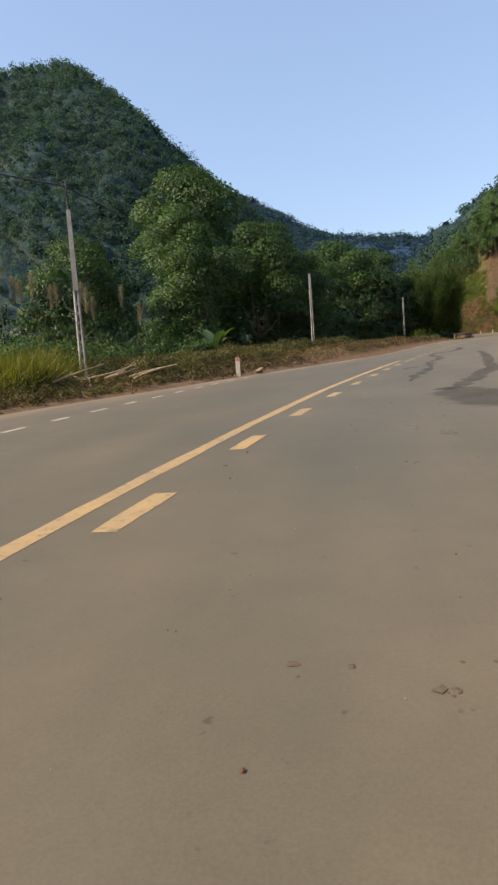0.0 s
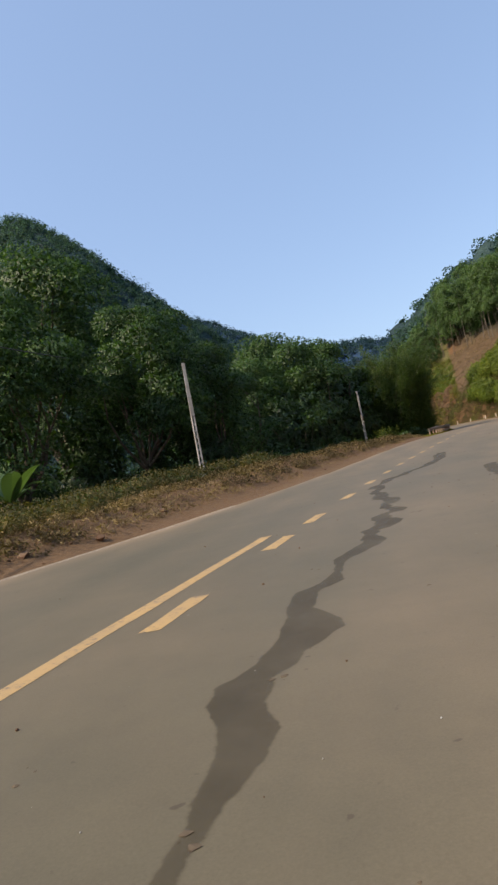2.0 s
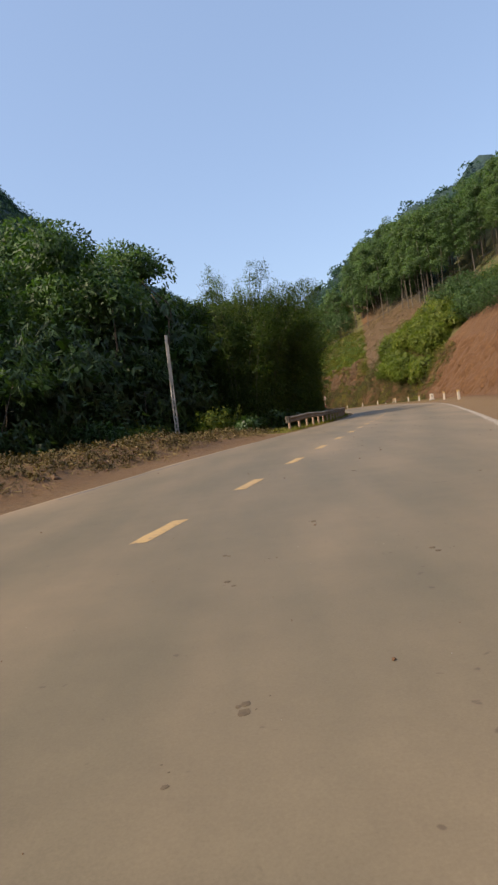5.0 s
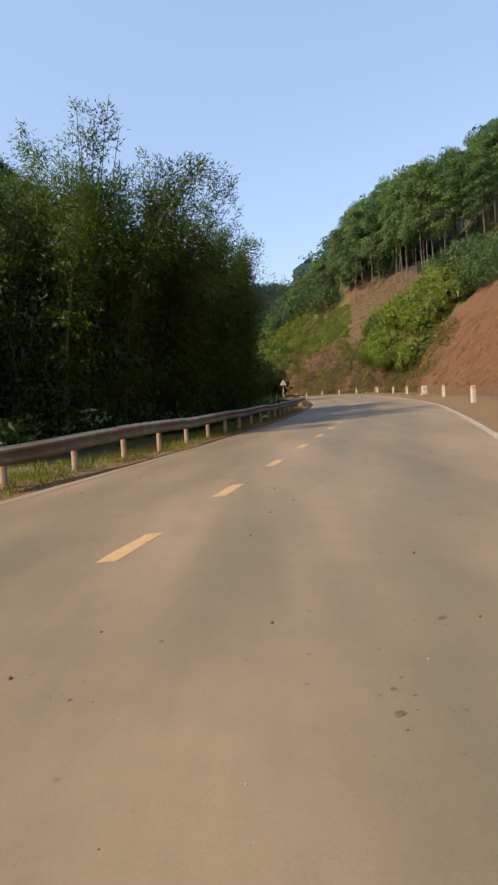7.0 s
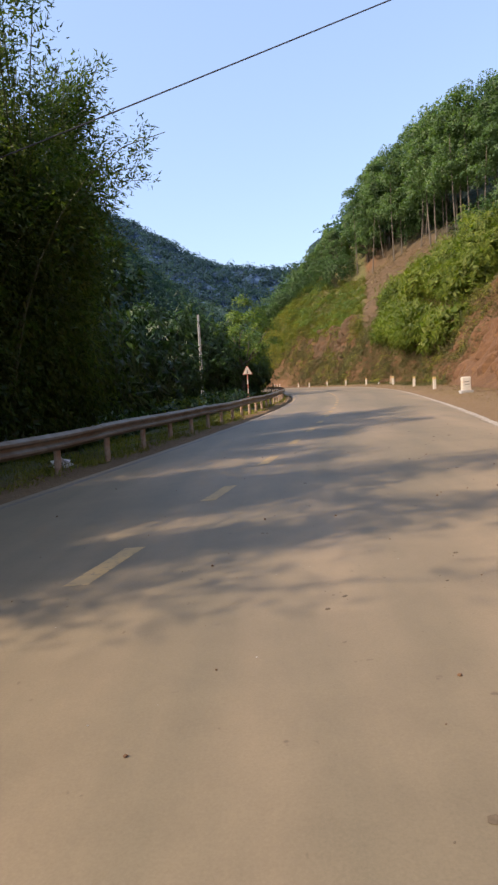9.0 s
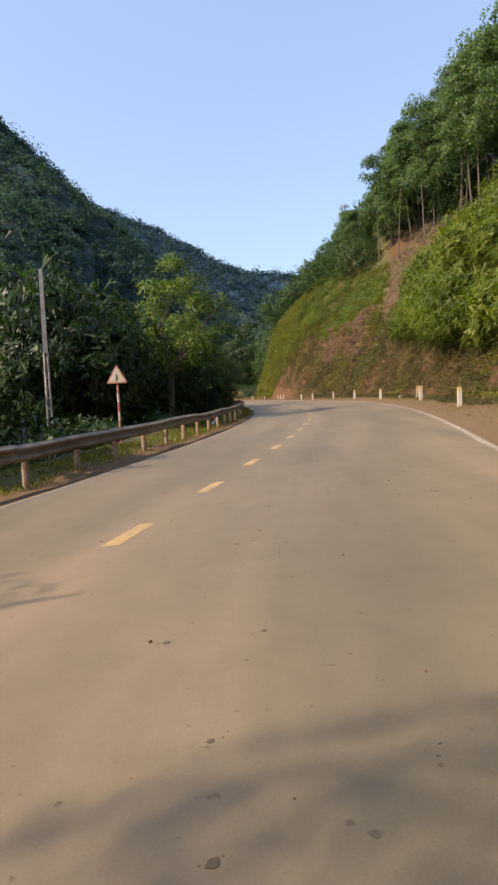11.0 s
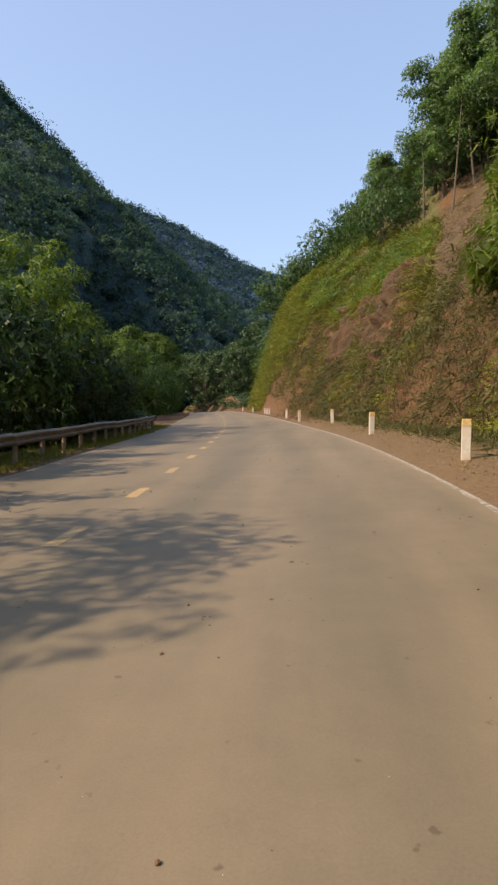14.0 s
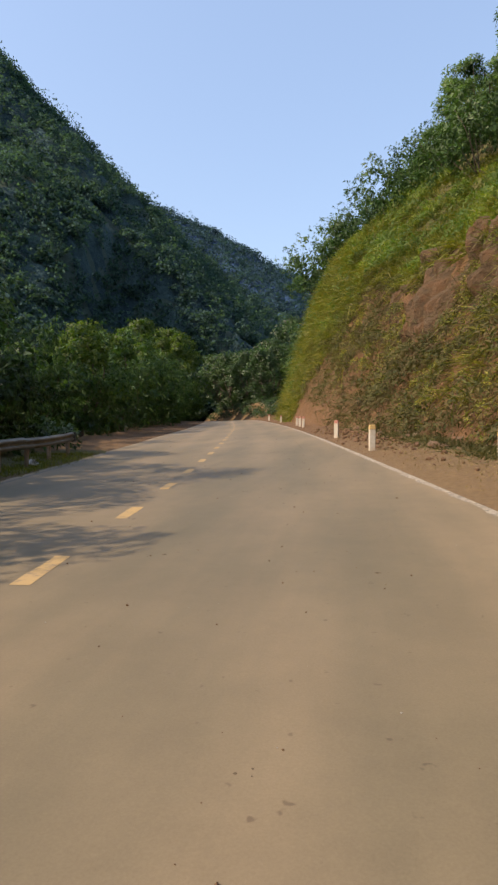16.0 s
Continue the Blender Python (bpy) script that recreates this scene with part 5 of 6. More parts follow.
def heads(name, p, r, lobes, per, leaf, rng, mat, label):
    """Far trees: each crown a heap of uneven leafy lobes."""
    n = len(p)
    d = unit(rng.normal(size=(n, lobes, 3)) + np.array([0, 0, 0.4]))
    d[..., 2] *= np.where(d[..., 2] < 0, 0.4, 1.0)
    d[:, 0] = np.array([0, 0, 0.3]) + rng.normal(size=(n, 3)) * 0.1
    tall = rng.uniform(0.8, 1.3, (n, 1, 1)) * np.array([0, 0, 1]) + np.array([1, 1, 0])
    c = p[:, None] + d * (r * rng.uniform(0.55, 0.8, n))[:, None, None] * tall
    q = r[:, None] * rng.uniform(0.32, 0.62, (n, lobes))
    stuff(name, cloud(c.reshape(-1, 3), q.ravel(), per, rng, leaf, 0.8, 0.15, 0.9, 0.75), mat, label, "forest", 0.12)


def forest():
    rng = np.random.default_rng(41)
    # haze over these slopes is in the sheets' colour
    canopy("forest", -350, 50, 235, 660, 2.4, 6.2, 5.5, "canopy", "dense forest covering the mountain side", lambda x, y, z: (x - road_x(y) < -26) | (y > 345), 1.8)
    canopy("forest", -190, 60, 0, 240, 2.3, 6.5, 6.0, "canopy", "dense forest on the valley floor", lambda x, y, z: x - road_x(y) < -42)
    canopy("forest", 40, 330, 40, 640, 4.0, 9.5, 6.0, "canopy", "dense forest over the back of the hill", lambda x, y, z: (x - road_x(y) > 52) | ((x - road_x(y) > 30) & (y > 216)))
    canopy("forest", -420, 420, 640, 900, 2.8, 7.5, 5.0, "canopy_far_hazed", "distant forested mountain ridge", lambda x, y, z: z > 40)

    def spots(n, x0, x1, y0, y1, zmin, r0, r1):
        x, y = rng.uniform(x0, x1, n), rng.uniform(y0, y1, n)
        z = land(x, y)
        lat = x - road_x(y)
        k = (z > zmin) & ((lat < -24) | (lat > 46) | ((lat > 28) & (y > 214)) | (y > 345))
        p = np.stack([x, y, z], -1)[k]
        r = r0 + (r1 - r0) * rng.random(len(p)) ** 2.0
        p[:, 2] += r * rng.uniform(0.2, 0.7, len(p)) + 1.0
        return p, r
    # far crowns carry their haze in the leaf colour
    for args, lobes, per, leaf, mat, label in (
            ((3600, -300, 45, 240, 640, 12, 2.4, 6.2), 6, 12, 0.85, "leaf_far_hazed", "rounded tree crowns over the mountain forest"),
            ((3900, -245, 35, 300, 560, 6, 2.4, 5.4), 6, 10, 0.85, "leaf_far_hazed", "rounded crowns of the forest on the mountain's flank"),
            ((640, -110, -24, 10, 330, -20, 2.0, 4.2), 7, 12, 0.8, "leaf_far_hazed", "rounded crowns of the forest on the valley floor"),
            ((1100, -130, -22, 190, 400, -20, 2.0, 4.4), 6, 10, 0.85, "leaf_far_hazed", "rounded tree crowns at the foot of the mountain"),
            ((4600, -270, 180, 645, 875, 25, 3.5, 7.5), 5, 6, 1.5, "leaf_ridge_hazed", "rounded tree crowns along the distant ridge"),
            ((900, 40, 150, 60, 330, 5, 2.4, 4.6), 6, 10, 0.9, "leaf_far_hazed", "rounded tree crowns on top of the hill")):
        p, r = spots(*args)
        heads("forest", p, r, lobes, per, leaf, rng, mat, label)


undergrowth()
forest()

# ---------------------------------------------------------------- roadside things
def pole_meshes(h):
    """A tapered concrete pole of square section, with oblong holes through its lower half."""
    bm = bmesh.new()
    n, hole0 = 15, 0.35
    def half(z):
        return 0.11 - 0.045 * z / h
    pieces = []
    for sx in (-1, 1):                       # two chords
        zs = np.linspace(-0.4, h * 0.55, 12)
        pts = [(sx * (half(z) - 0.03), 0, z) for z in zs]
        pieces.append(tube(pts, [0.045] * 12, 4))
    for k in range(9):                       # webs between the holes
        z0 = 0.1 + k * h * 0.055
        a = half(z0)
        v = [(x, y, z) for z in (z0, z0 + 0.09) for x, y in ((-a, -0.03), (a, -0.03), (a, 0.03), (-a, 0.03))]
        pieces.append((np.array(v), [[0, 3, 2, 1], [4, 5, 6, 7], [0, 1, 5, 4], [1, 2, 6, 5], [2, 3, 7, 6], [3, 0, 4, 7]]))
    z0, z1 = h * 0.54, h
    a, b = half(z0), half(z1)
    v = [(s * q, t * q * 0.8, z) for q, z in ((a, z0), (b, z1)) for s, t in ((-1, -1), (1, -1), (1, 1), (-1, 1))]
    pieces.append((np.array(v), [[0, 3, 2, 1], [4, 5, 6, 7], [0, 1, 5, 4], [1, 2, 6, 5], [2, 3, 7, 6], [3, 0, 4, 7]]))
    bm.free()
    v, f = join(pieces)
    return mesh("shaft", v, f, MAT["concrete"])


def utility_pole(lat, y, dz, h, arm=False, rz=0.35, lean=0.0):
    foot = at(lat, y, dz)
    ob = thing("utility_pole", "grey concrete utility pole with oblong holes on the shoulder", "pole", foot, "utility poles")
    ob.matrix_world = Matrix.Translation(foot) @ Matrix.Rotation(rz, 4, "Z") @ Matrix.Rotation(lean, 4, "Y")
    part("shaft", pole_meshes(h), ob)
    if arm:
        v, f = tube([(0, 0, h - 0.25), (0, 0, h + 0.95)], 0.035, 8)
        tip = part("extension", mesh("extension", v, f, MAT["cable"]), ob, "dark steel extension on the pole top")
        v, f = tube([(-0.12, 0, h + 0.9), (0.12, 0, h + 0.9)], 0.03, 8)
        part("insulator", mesh("insulator", v, f, MAT["cable"]), tip)
    return ob


utility_pole(-9.85, 21.35, 0.3, 5.7, True)
utility_pole(-9.75, 48.6, 0.65, 5.4)
utility_pole(-10.4, 83.0, 0.0, 5.7)
utility_pole(-9.44, 137.0, -0.3, 6.8)


def wire(name, a, b, sag, label, r=0.012):
    t = np.linspace(0, 1, 40)[:, None]
    p = np.array(a) * (1 - t) + np.array(b) * t - np.array([0, 0, 1]) * sag * 4 * t * (1 - t)
    v, f = tube(p, r, 6)
    tagged(new(name, mesh(name, v, f, MAT["cable"])), label, "cable")


def marker_post(lat, y, h=0.72, w=0.16, top="whitewash", lean=(0, 0), label="square whitewashed concrete marker post on the verge"):
    ob = thing("marker_post", label, "marker post", land_at(lat, y), "marker posts")
    ob.matrix_world = Matrix.Translation(land_at(lat, y)) @ Euler((lean[0], lean[1], RNG.uniform(-0.2, 0.2))).to_matrix().to_4x4()
    part("shaft", from_bm("shaft", box_bm((w, w, h + 0.1), (0, 0, h / 2 - 0.15), 0.012), MAT["whitewash"]), ob)
    bm = box_bm((w + 0.012, w + 0.012, 0.14), (0, 0, h - 0.13 + 0.02), 0.012)
    for v in bm.verts:
        if v.co.z > h - 0.1:
            v.co.x *= 0.86
            v.co.y *= 0.86
    part("cap", from_bm("cap", bm, MAT[top]), ob, "faded red top" if top == "red_paint" else "dusty ochre top")
    return ob


marker_post(-5.95, 25.2, 0.75, 0.17, "red_paint", label="white marker post with a faded red top")
for lat, y, lean in ((5.5, 98, 0), (5.7, 110, 0), (5.8, 130, 0), (5.9, 139.2, 0.03), (6.15, 149.6, 0), (5.5, 158.5, 0.02), (5.4, 168, 0.02), (5.75, 180, -0.02),
                     (4.85, 187.5, 0), (4.85, 195.5, 0), (4.9, 212, 0.05), (4.9, 214.5, 0), (4.9, 217, 0), (4.8, 232, 0), (4.8, 248, 0)):
    marker_post(lat, y, 0.78, 0.17, "ochre" if y < 190 else "red_paint", (lean, lean))


def km_stone(lat, y, wide=0.42, mat="whitewash", label="thick weathered white concrete milestone"):
    ob = thing("milestone", label, "milestone", land_at(lat, y), "milestones")
    bm = box_bm((wide, 0.26, 0.8), (0, 0, 0.33), 0.05, 2)
    part("block", from_bm("block", bm, MAT[mat]), ob)
    part("plinth", from_bm("plinth", box_bm((wide + 0.16, 0.4, 0.16), (0, 0, 0.04), 0.02), MAT["concrete"]), ob)
    for k in range(2 if mat == "whitewash" else 0):
        part("marking", from_bm("marking", box_bm((wide * 0.5, 0.006, 0.045), (0, -0.131, 0.5 - 0.12 * k), 0), MAT["steel"]), ob, "dark unreadable bar")


km_stone(6.0, 121)
km_stone(6.9, 153.3, 0.42, "stained", "earth-stained concrete milestone with a broken face")
km = thing("kerb_stone", "low earth-stained stone block beside the marker post", "stone block", land_at(7.0, 158))
part("block", from_bm("block", box_bm((0.4, 0.3, 0.34), (0, 0, 0.12), 0.03, 2), MAT["clod"]), km)


def guard_rail(y0, y1):
    """Dusty steel W-beam on posts, in lengths of about four metres."""
    rail = thing("guard_rail", "dusty rust-stained steel guard rail on posts", "guard rail", at(-4.0, y0))
    o = rail.matrix_world.inverted()
    prof = [(0.0, -0.155), (0.03, -0.13), (0.08, -0.10), (0.08, -0.06), (0.02, -0.02), (0.02, 0.02), (0.08, 0.06), (0.08, 0.10), (0.03, 0.13), (0.0, 0.155)]
    prof += [(a - 0.008, b) for a, b in prof[::-1]]
    def off(y):
        return np.interp(y, [80, 84, 100, 150, 178, 188], [-4.15, -3.95, -3.8, -3.85, -4.6, -4.95])
    ys = np.arange(y0, y1, 4.0)
    m = len(prof)
    for k, a in enumerate(ys):
        q = np.linspace(a, min(a + 4.06, y1), 9)
        c = off(q)
        z = surface(c, q) + 0.62 + 0.015 * math.sin(k * 2.1) + 0.012 * np.sin(q * 0.9)
        if k == 0:
            z = z - np.interp(q, [a, a + 3], [0.06, 0])
        v = np.array([(road_x(yy) + cc + px, yy, zz + pz) for yy, cc, zz in zip(q, c, z) for px, pz in prof])
        f = [[i * m + j, i * m + (j + 1) % m, (i + 1) * m + (j + 1) % m, (i + 1) * m + j] for i in range(8) for j in range(m)]
        f += [list(range(m))[::-1], [8 * m + j for j in range(m)]]
        me = mesh("beam", v, f, MAT["steel"])
        me.transform(o)
        part("beam", me, rail, "dusty W-shaped steel beam")
    post = None
    for k, y in enumerate(np.arange(y0 + 0.5, y1, 2.0)):
        c = float(off(y)) - 0.09
        zg = float(land(np.array([road_x(y) + c]), np.array([y]))[0])
        zt = float(surface(c, y)) + 0.7
        v, f = tube([(0, 0, -0.3), (0, 0, 0.97), (0, 0, 1.0)], [0.062, 0.062, 0.05], 10)
        if post is None:
            post = mesh("post", v, f, MAT["rust"])
        ob = part("post", post, rail, "rust-stained round post")
        ob.matrix_local = o @ Matrix.Translation((float(road_x(y)) + c, float(y), zg - 0.02)) @ Matrix.Diagonal((1, 1, (zt - zg), 1))
    # rounded terminal piece
    t = np.linspace(0, np.pi, 9)
    e = []
    for ang in t:
        for zz in (-0.165, 0.165):
            e.append((0.13 * math.cos(ang), -0.16 * math.sin(ang), zz))
    f = [[2 * i, 2 * i + 2, 2 * i + 3, 2 * i + 1] for i in range(8)]
    bm = bmesh.new()
    vs = [bm.verts.new(p) for p in e]
    for q in f:
        bm.faces.new([vs[i] for i in q])
    bmesh.ops.solidify(bm, geom=bm.faces[:], thickness=0.012)
    for yy, flip in ((y0, 1), (y1, -1)):
        me = from_bm("terminal", bm.copy(), MAT["steel"])
        me.transform(o @ Matrix.Translation((float(road_x(yy) + off(yy)) + 0.0, yy, float(surface(off(yy), yy)) + (0.56 if flip > 0 else 0.62))) @ Matrix.Diagonal((1, flip, 1, 1)))
        part("terminal", me, rail, "rounded steel end piece")
    bm.free()


guard_rail(80.6, 189.3)


def warning_sign(lat, y):
    p = land_at(lat, y)
    z = float(surface(lat, y)) + 0.1
    ob = thing("warning_sign", "triangular warning sign on a red and white post", "road sign", (p[0], p[1], z))
    seg = 0.3
    for k in range(8):
        v, f = tube([(0, 0, -0.5 + seg * k), (0, 0, -0.5 + seg * (k + 1))], 0.04, 10)
        part("pole_band", mesh("pole_band", v, f, MAT["red_paint" if k % 2 else "whitewash"]), ob, "red band" if k % 2 else "white band")
    def tri(r, y0, y1, z):
        bm = bmesh.new()
        c = [(r * math.sin(a), r * math.cos(a)) for a in (0, 2.0944, 4.18879)]
        a = [bm.verts.new((x, y0, z + q)) for x, q in c]
        b = [bm.verts.new((x, y1, z + q)) for x, q in c]
        bm.faces.new(a[::-1])
        bm.faces.new(b)
        for i in range(3):
            bm.faces.new((a[i], a[(i + 1) % 3], b[(i + 1) % 3], b[i]))
        bmesh.ops.bevel(bm, geom=[e for e in bm.edges if abs(e.verts[0].co.y - e.verts[1].co.y) > 1e-4], offset=r * 0.1, segments=3, affect="EDGES")
        return bm
    plate = part("plate", from_bm("plate", tri(0.42, -0.05, -0.035, 2.15), MAT["red_paint"]), ob, "red triangle rim")
    part("face", from_bm("face", tri(0.33, -0.056, -0.048, 2.15), MAT["whitewash"]), plate, "pale triangle face")
    part("symbol", from_bm("symbol", box_bm((0.05, 0.006, 0.22), (0, -0.06, 2.13), 0.0), MAT["cable"]), plate, "dark symbol bar")


warning_sign(-5.9, 134.6)


def banana(lat, y):
    rng = np.random.default_rng(3)
    ob = thing("banana_plant", "young banana plant with broad torn leaves", "banana plant", land_at(lat, y))
    ob.scale = (1.15, 1.15, 1.15)
    v, f = tube([(0, 0, -0.2), (0.03, 0, 0.7), (0.05, 0.02, 1.3)], [0.11, 0.08, 0.05], 8)
    part("stem", mesh("stem", v, f, MAT["culm"]), ob)
    for k in range(7):
        ang, length, rise = k * 2.4 + 0.6, rng.uniform(1.3, 1.9), rng.uniform(0.5, 1.9)
        t = np.linspace(0, 1, 9)
        mid = np.stack([np.cos(ang) * t * length * 0.75, np.sin(ang) * t * length * 0.75, 1.2 + rise * t * 1.3 - t ** 2.5 * 0.55], -1)
        w = 0.33 * np.sin(np.clip(t * 1.02 + 0.02, 0, 1) * np.pi) ** 0.6
        side = np.array([-math.sin(ang), math.cos(ang), 0])
        vv = np.stack([mid - side * w[:, None] + [0, 0, 0.05], mid, mid + side * w[:, None] + [0, 0, 0.05]], 1).reshape(-1, 3)
        ff = [[3 * i + j, 3 * i + j + 1, 3 * i + j + 4, 3 * i + j + 3] for i in range(8) for j in range(2)]
        part("leaf", mesh("leaf", vv, ff, MAT["banana"]), ob)


banana(-14.2, 42.6)
wire("power_cable", at(-20, 14, 9.8), at(-9.85, 21.35, 6.75), 0.25, "black overhead cable to the pole top", 0.026)
wire("power_cable", at(-9.85, 21.35, 6.75), at(-15.5, 49, 7.6), 0.3, "black overhead cable running behind the trees", 0.026)

wet = thing("wet_patch", "dark wet streak running along the asphalt", "puddle", at(1.2, 20))
for me in (stain([(15.9, 1.14, 1.2), (16.7, 1.16, 1.26), (17.3, 1.2, 1.4), (17.42, 1.18, 1.4), (17.6, 1.06, 1.24), (17.72, 1.01, 1.12), (17.87, 1.06, 1.26), (18.1, 1.02, 1.25), (18.3, 1.07, 1.24), (18.55, 1.2, 1.42), (18.8, 1.24, 1.5), (19.04, 1.12, 1.4), (19.35, 1.13, 1.37), (19.6, 1.19, 1.41), (19.8, 1.38, 1.54), (20.2, 1.33, 1.53), (20.5, 1.2, 1.5), (21.4, 1.28, 1.5), (22.4, 1.3, 1.4), (22.65, 1.3, 1.44), (23.0, 1.3, 1.46), (23.24, 1.19, 1.41), (23.5, 1.04, 1.3), (23.75, 1.02, 1.21), (23.9, 1.08, 1.36), (24.3, 1.13, 1.4), (24.6, 1.1, 1.47), (24.95, 0.97, 1.2), (25.4, 1.01, 1.2), (25.7, 1.17, 1.35), (26.1, 1.15, 1.22), (26.6, 1.06, 1.26), (27.1, 1.16, 1.42), (27.37, 1.22, 1.43), (27.58, 1.14, 1.34), (27.74, 1.11, 1.27), (28.05, 1.08, 1.3), (28.1, 1.07, 1.43), (28.22, 1.17, 1.5), (28.45, 1.23, 1.49), (28.62, 1.21, 1.53), (28.75, 1.17, 1.47), (28.96, 1.09, 1.28), (29.24, 1.01, 1.22), (29.43, 1.1, 1.21), (29.46, 1.12, 1.43), (29.65, 1.24, 1.44), (29.84, 1.18, 1.44), (30.15, 1.08, 1.24), (30.59, 1.02, 1.15), (30.63, 1.02, 1.28), (30.87, 1.06, 1.3), (31.36, 0.91, 1.2), (31.6, 0.77, 1.02), (32.26, 0.69, 0.92), (32.55, 0.71, 0.89), (33.09, 0.5, 0.68), (33.64, 0.49, 0.69), (33.91, 0.46, 0.68), (34.17, 0.28, 0.63), (34.58, 0.24, 0.5), (34.86, 0.32, 0.46), (35.05, 0.42, 0.52), (35.45, 0.34, 0.58), (36.02, 0.34, 0.62), (36.52, 0.41, 0.76), (36.75, 0.62, 0.88), (37.69, 0.67, 0.9), (37.98, 0.84, 1.08), (38.87, 1.07, 1.33), (39.54, 1.07, 1.38), (41.08, 1.22, 1.56), (43.19, 1, 1.42), (44.84, 1.02, 1.25)], 1, soft=0.04, teeth=0.04),
           stain([(12.9, 1.9, 2.3), (13.2, 1.88, 2.2), (13.35, 1.88, 2.34), (13.55, 1.9, 2.24), (13.7, 2.1, 2.32), (13.9, 2.2, 2.49), (14.1, 2.16, 2.59), (14.4, 2.15, 2.48), (14.75, 2.2, 2.55), (14.95, 2.42, 2.68), (15.4, 2.28, 2.79), (15.9, 2.5, 2.88), (16.4, 2.49, 2.77), (17.1, 2.57, 2.94), (17.7, 2.66, 3.19), (18.7, 2.81, 3.29), (19.6, 3.0, 3.37), (20.8, 2.97, 3.3), (23, 2.99, 3.3), (26.3, 3.0, 3.35), (29.5, 2.95, 3.3), (32.3, 2.8, 3.0), (34.3, 2.65, 2.95), (35.4, 2.72, 2.95)], 3, 0.40),
           stain([(9.6, 2.3, 3.1), (11.0, 2.15, 3.2), (11.8, 2.0, 3.2), (12.2, 1.85, 3.1), (12.5, 1.85, 2.9), (12.9, 1.95, 2.6), (13.4, 2.0, 2.4), (14.1, 2.15, 2.5)], 4, 0.36, 0.0035, 0.4, 0.02),
           drops([(1.92, 7.8, 0.09, 0.16, 22), (1.6, 8.35, 0.14, 0.22, 14), (1.3, 8.2, 0.12, 0.3, 4)], 6, 0.34)):
    me.transform(wet.matrix_world.inverted())
    piece = part(me.name.split(".")[0], me, wet)
    if me.name.startswith("splash"):
        tagged(piece, kind="stuff")
wire("power_cable", (9.0, 102.05, 9.55), (44.0, 110.6, 25.3), 0.15, "black overhead cable crossing the road to the hillside", 0.016)


# ---------------------------------------------------------------- small things
def rock(name, size, loc, rng, mat="rock", label="", category="rock", parent=None):
    """A broken, angular stone: a ball cut flat on several sides."""
    bm = bmesh.new()
    bmesh.ops.create_icosphere(bm, subdivisions=2, radius=1)
    for k in range(7):
        n = Vector(rng.normal(size=3)).normalized()
        d = rng.uniform(0.5, 0.85)
        for v in bm.verts:
            over = v.co.dot(n) - d
            if over > 0:
                v.co -= n * over
    for v in bm.verts:
        v.co = Vector((v.co.x * size[0], v.co.y * size[1], v.co.z * size[2])) * (1 + 0.08 * noise.noise(v.co * 2.3 + Vector(loc)))
    me = from_bm(name, bm, MAT[mat])
    ob = new(name, me)
    ob.matrix_world = Matrix.Translation(loc) @ Euler(rng.uniform(-0.5, 0.5, 3)).to_matrix().to_4x4()
    if parent:
        m = ob.matrix_world.copy()
        ob.parent = parent
        ob.matrix_local = parent.matrix_world.inverted() @ m
    else:
        tagged(ob, label, category)
    return ob


rng_small = np.random.default_rng(77)
def broken_face(y0, y1, lat0, lat1, mat="face", gain=1.0, fine=1.0):
    """Raw earth and crumbling rock in the cut: upright ribs and cracks standing out of the slope."""
    ys, ls = np.arange(y0, y1, 0.13 * fine), np.arange(lat0, lat1, 0.075 * fine)
    L, Y = np.meshgrid(ls, ys)
    X = L + road_x(Y)
    Z = land(X, Y)
    warp = 1.2 * lumps(Z, Y, 1.6, 71)
    rib = np.abs(lumps(Y + warp, Z * 0.22, 0.9, 72)) + 0.6 * np.abs(lumps(Y - warp, Z * 0.35, 0.4, 73))
    out = -0.35 + 2.1 * rib + 1.0 * lumps(Y, Z, 2.6, 76) + 0.9 * lumps(Y, Z * 0.6, 0.8, 75) + 0.75 * lumps(Y, Z * 0.7, 0.4, 77)
    rim_ = np.minimum.reduce([(Y - y0) / 3, (y1 - Y) / 3, (L - lat0) / 0.7, (lat1 - L) / 0.7])
    out = out * np.clip(rim_, 0, 1) - 0.9 * np.clip(1 - rim_, 0, 1) - 0.35 * (lumps(L, Y, 3.2, 78) > 0.18)
    out *= gain
    v = np.stack([X - out * 0.8, Y, Z + out * 0.25], -1).reshape(-1, 3)
    return mesh("rock_face", v, grid_faces(len(ys), len(ls)), MAT[mat])


tagged(new("rock_face", broken_face(184, 211, 8.8, 13.4)), "broken red-brown earth and rock face in the cut slope", "rock face", kind="structure")
tagged(new("rock_face", broken_face(94, 149, 8.0, 14.5, "red_face", 0.5, 1.5)), "crumbling bare red earth bank beside the road", "earth bank", kind="structure")
for k in range(26):
    y = rng_small.uniform(186, 216)
    s = rng_small.uniform(0.1, 0.26)
    rock("boulder", (s, s * 1.2, s * 0.8), land_at(rng_small.uniform(6.3, 8.2), y, 0.1 * s), rng_small, label="broken brown rock fallen to the foot of the cut", category="rock")


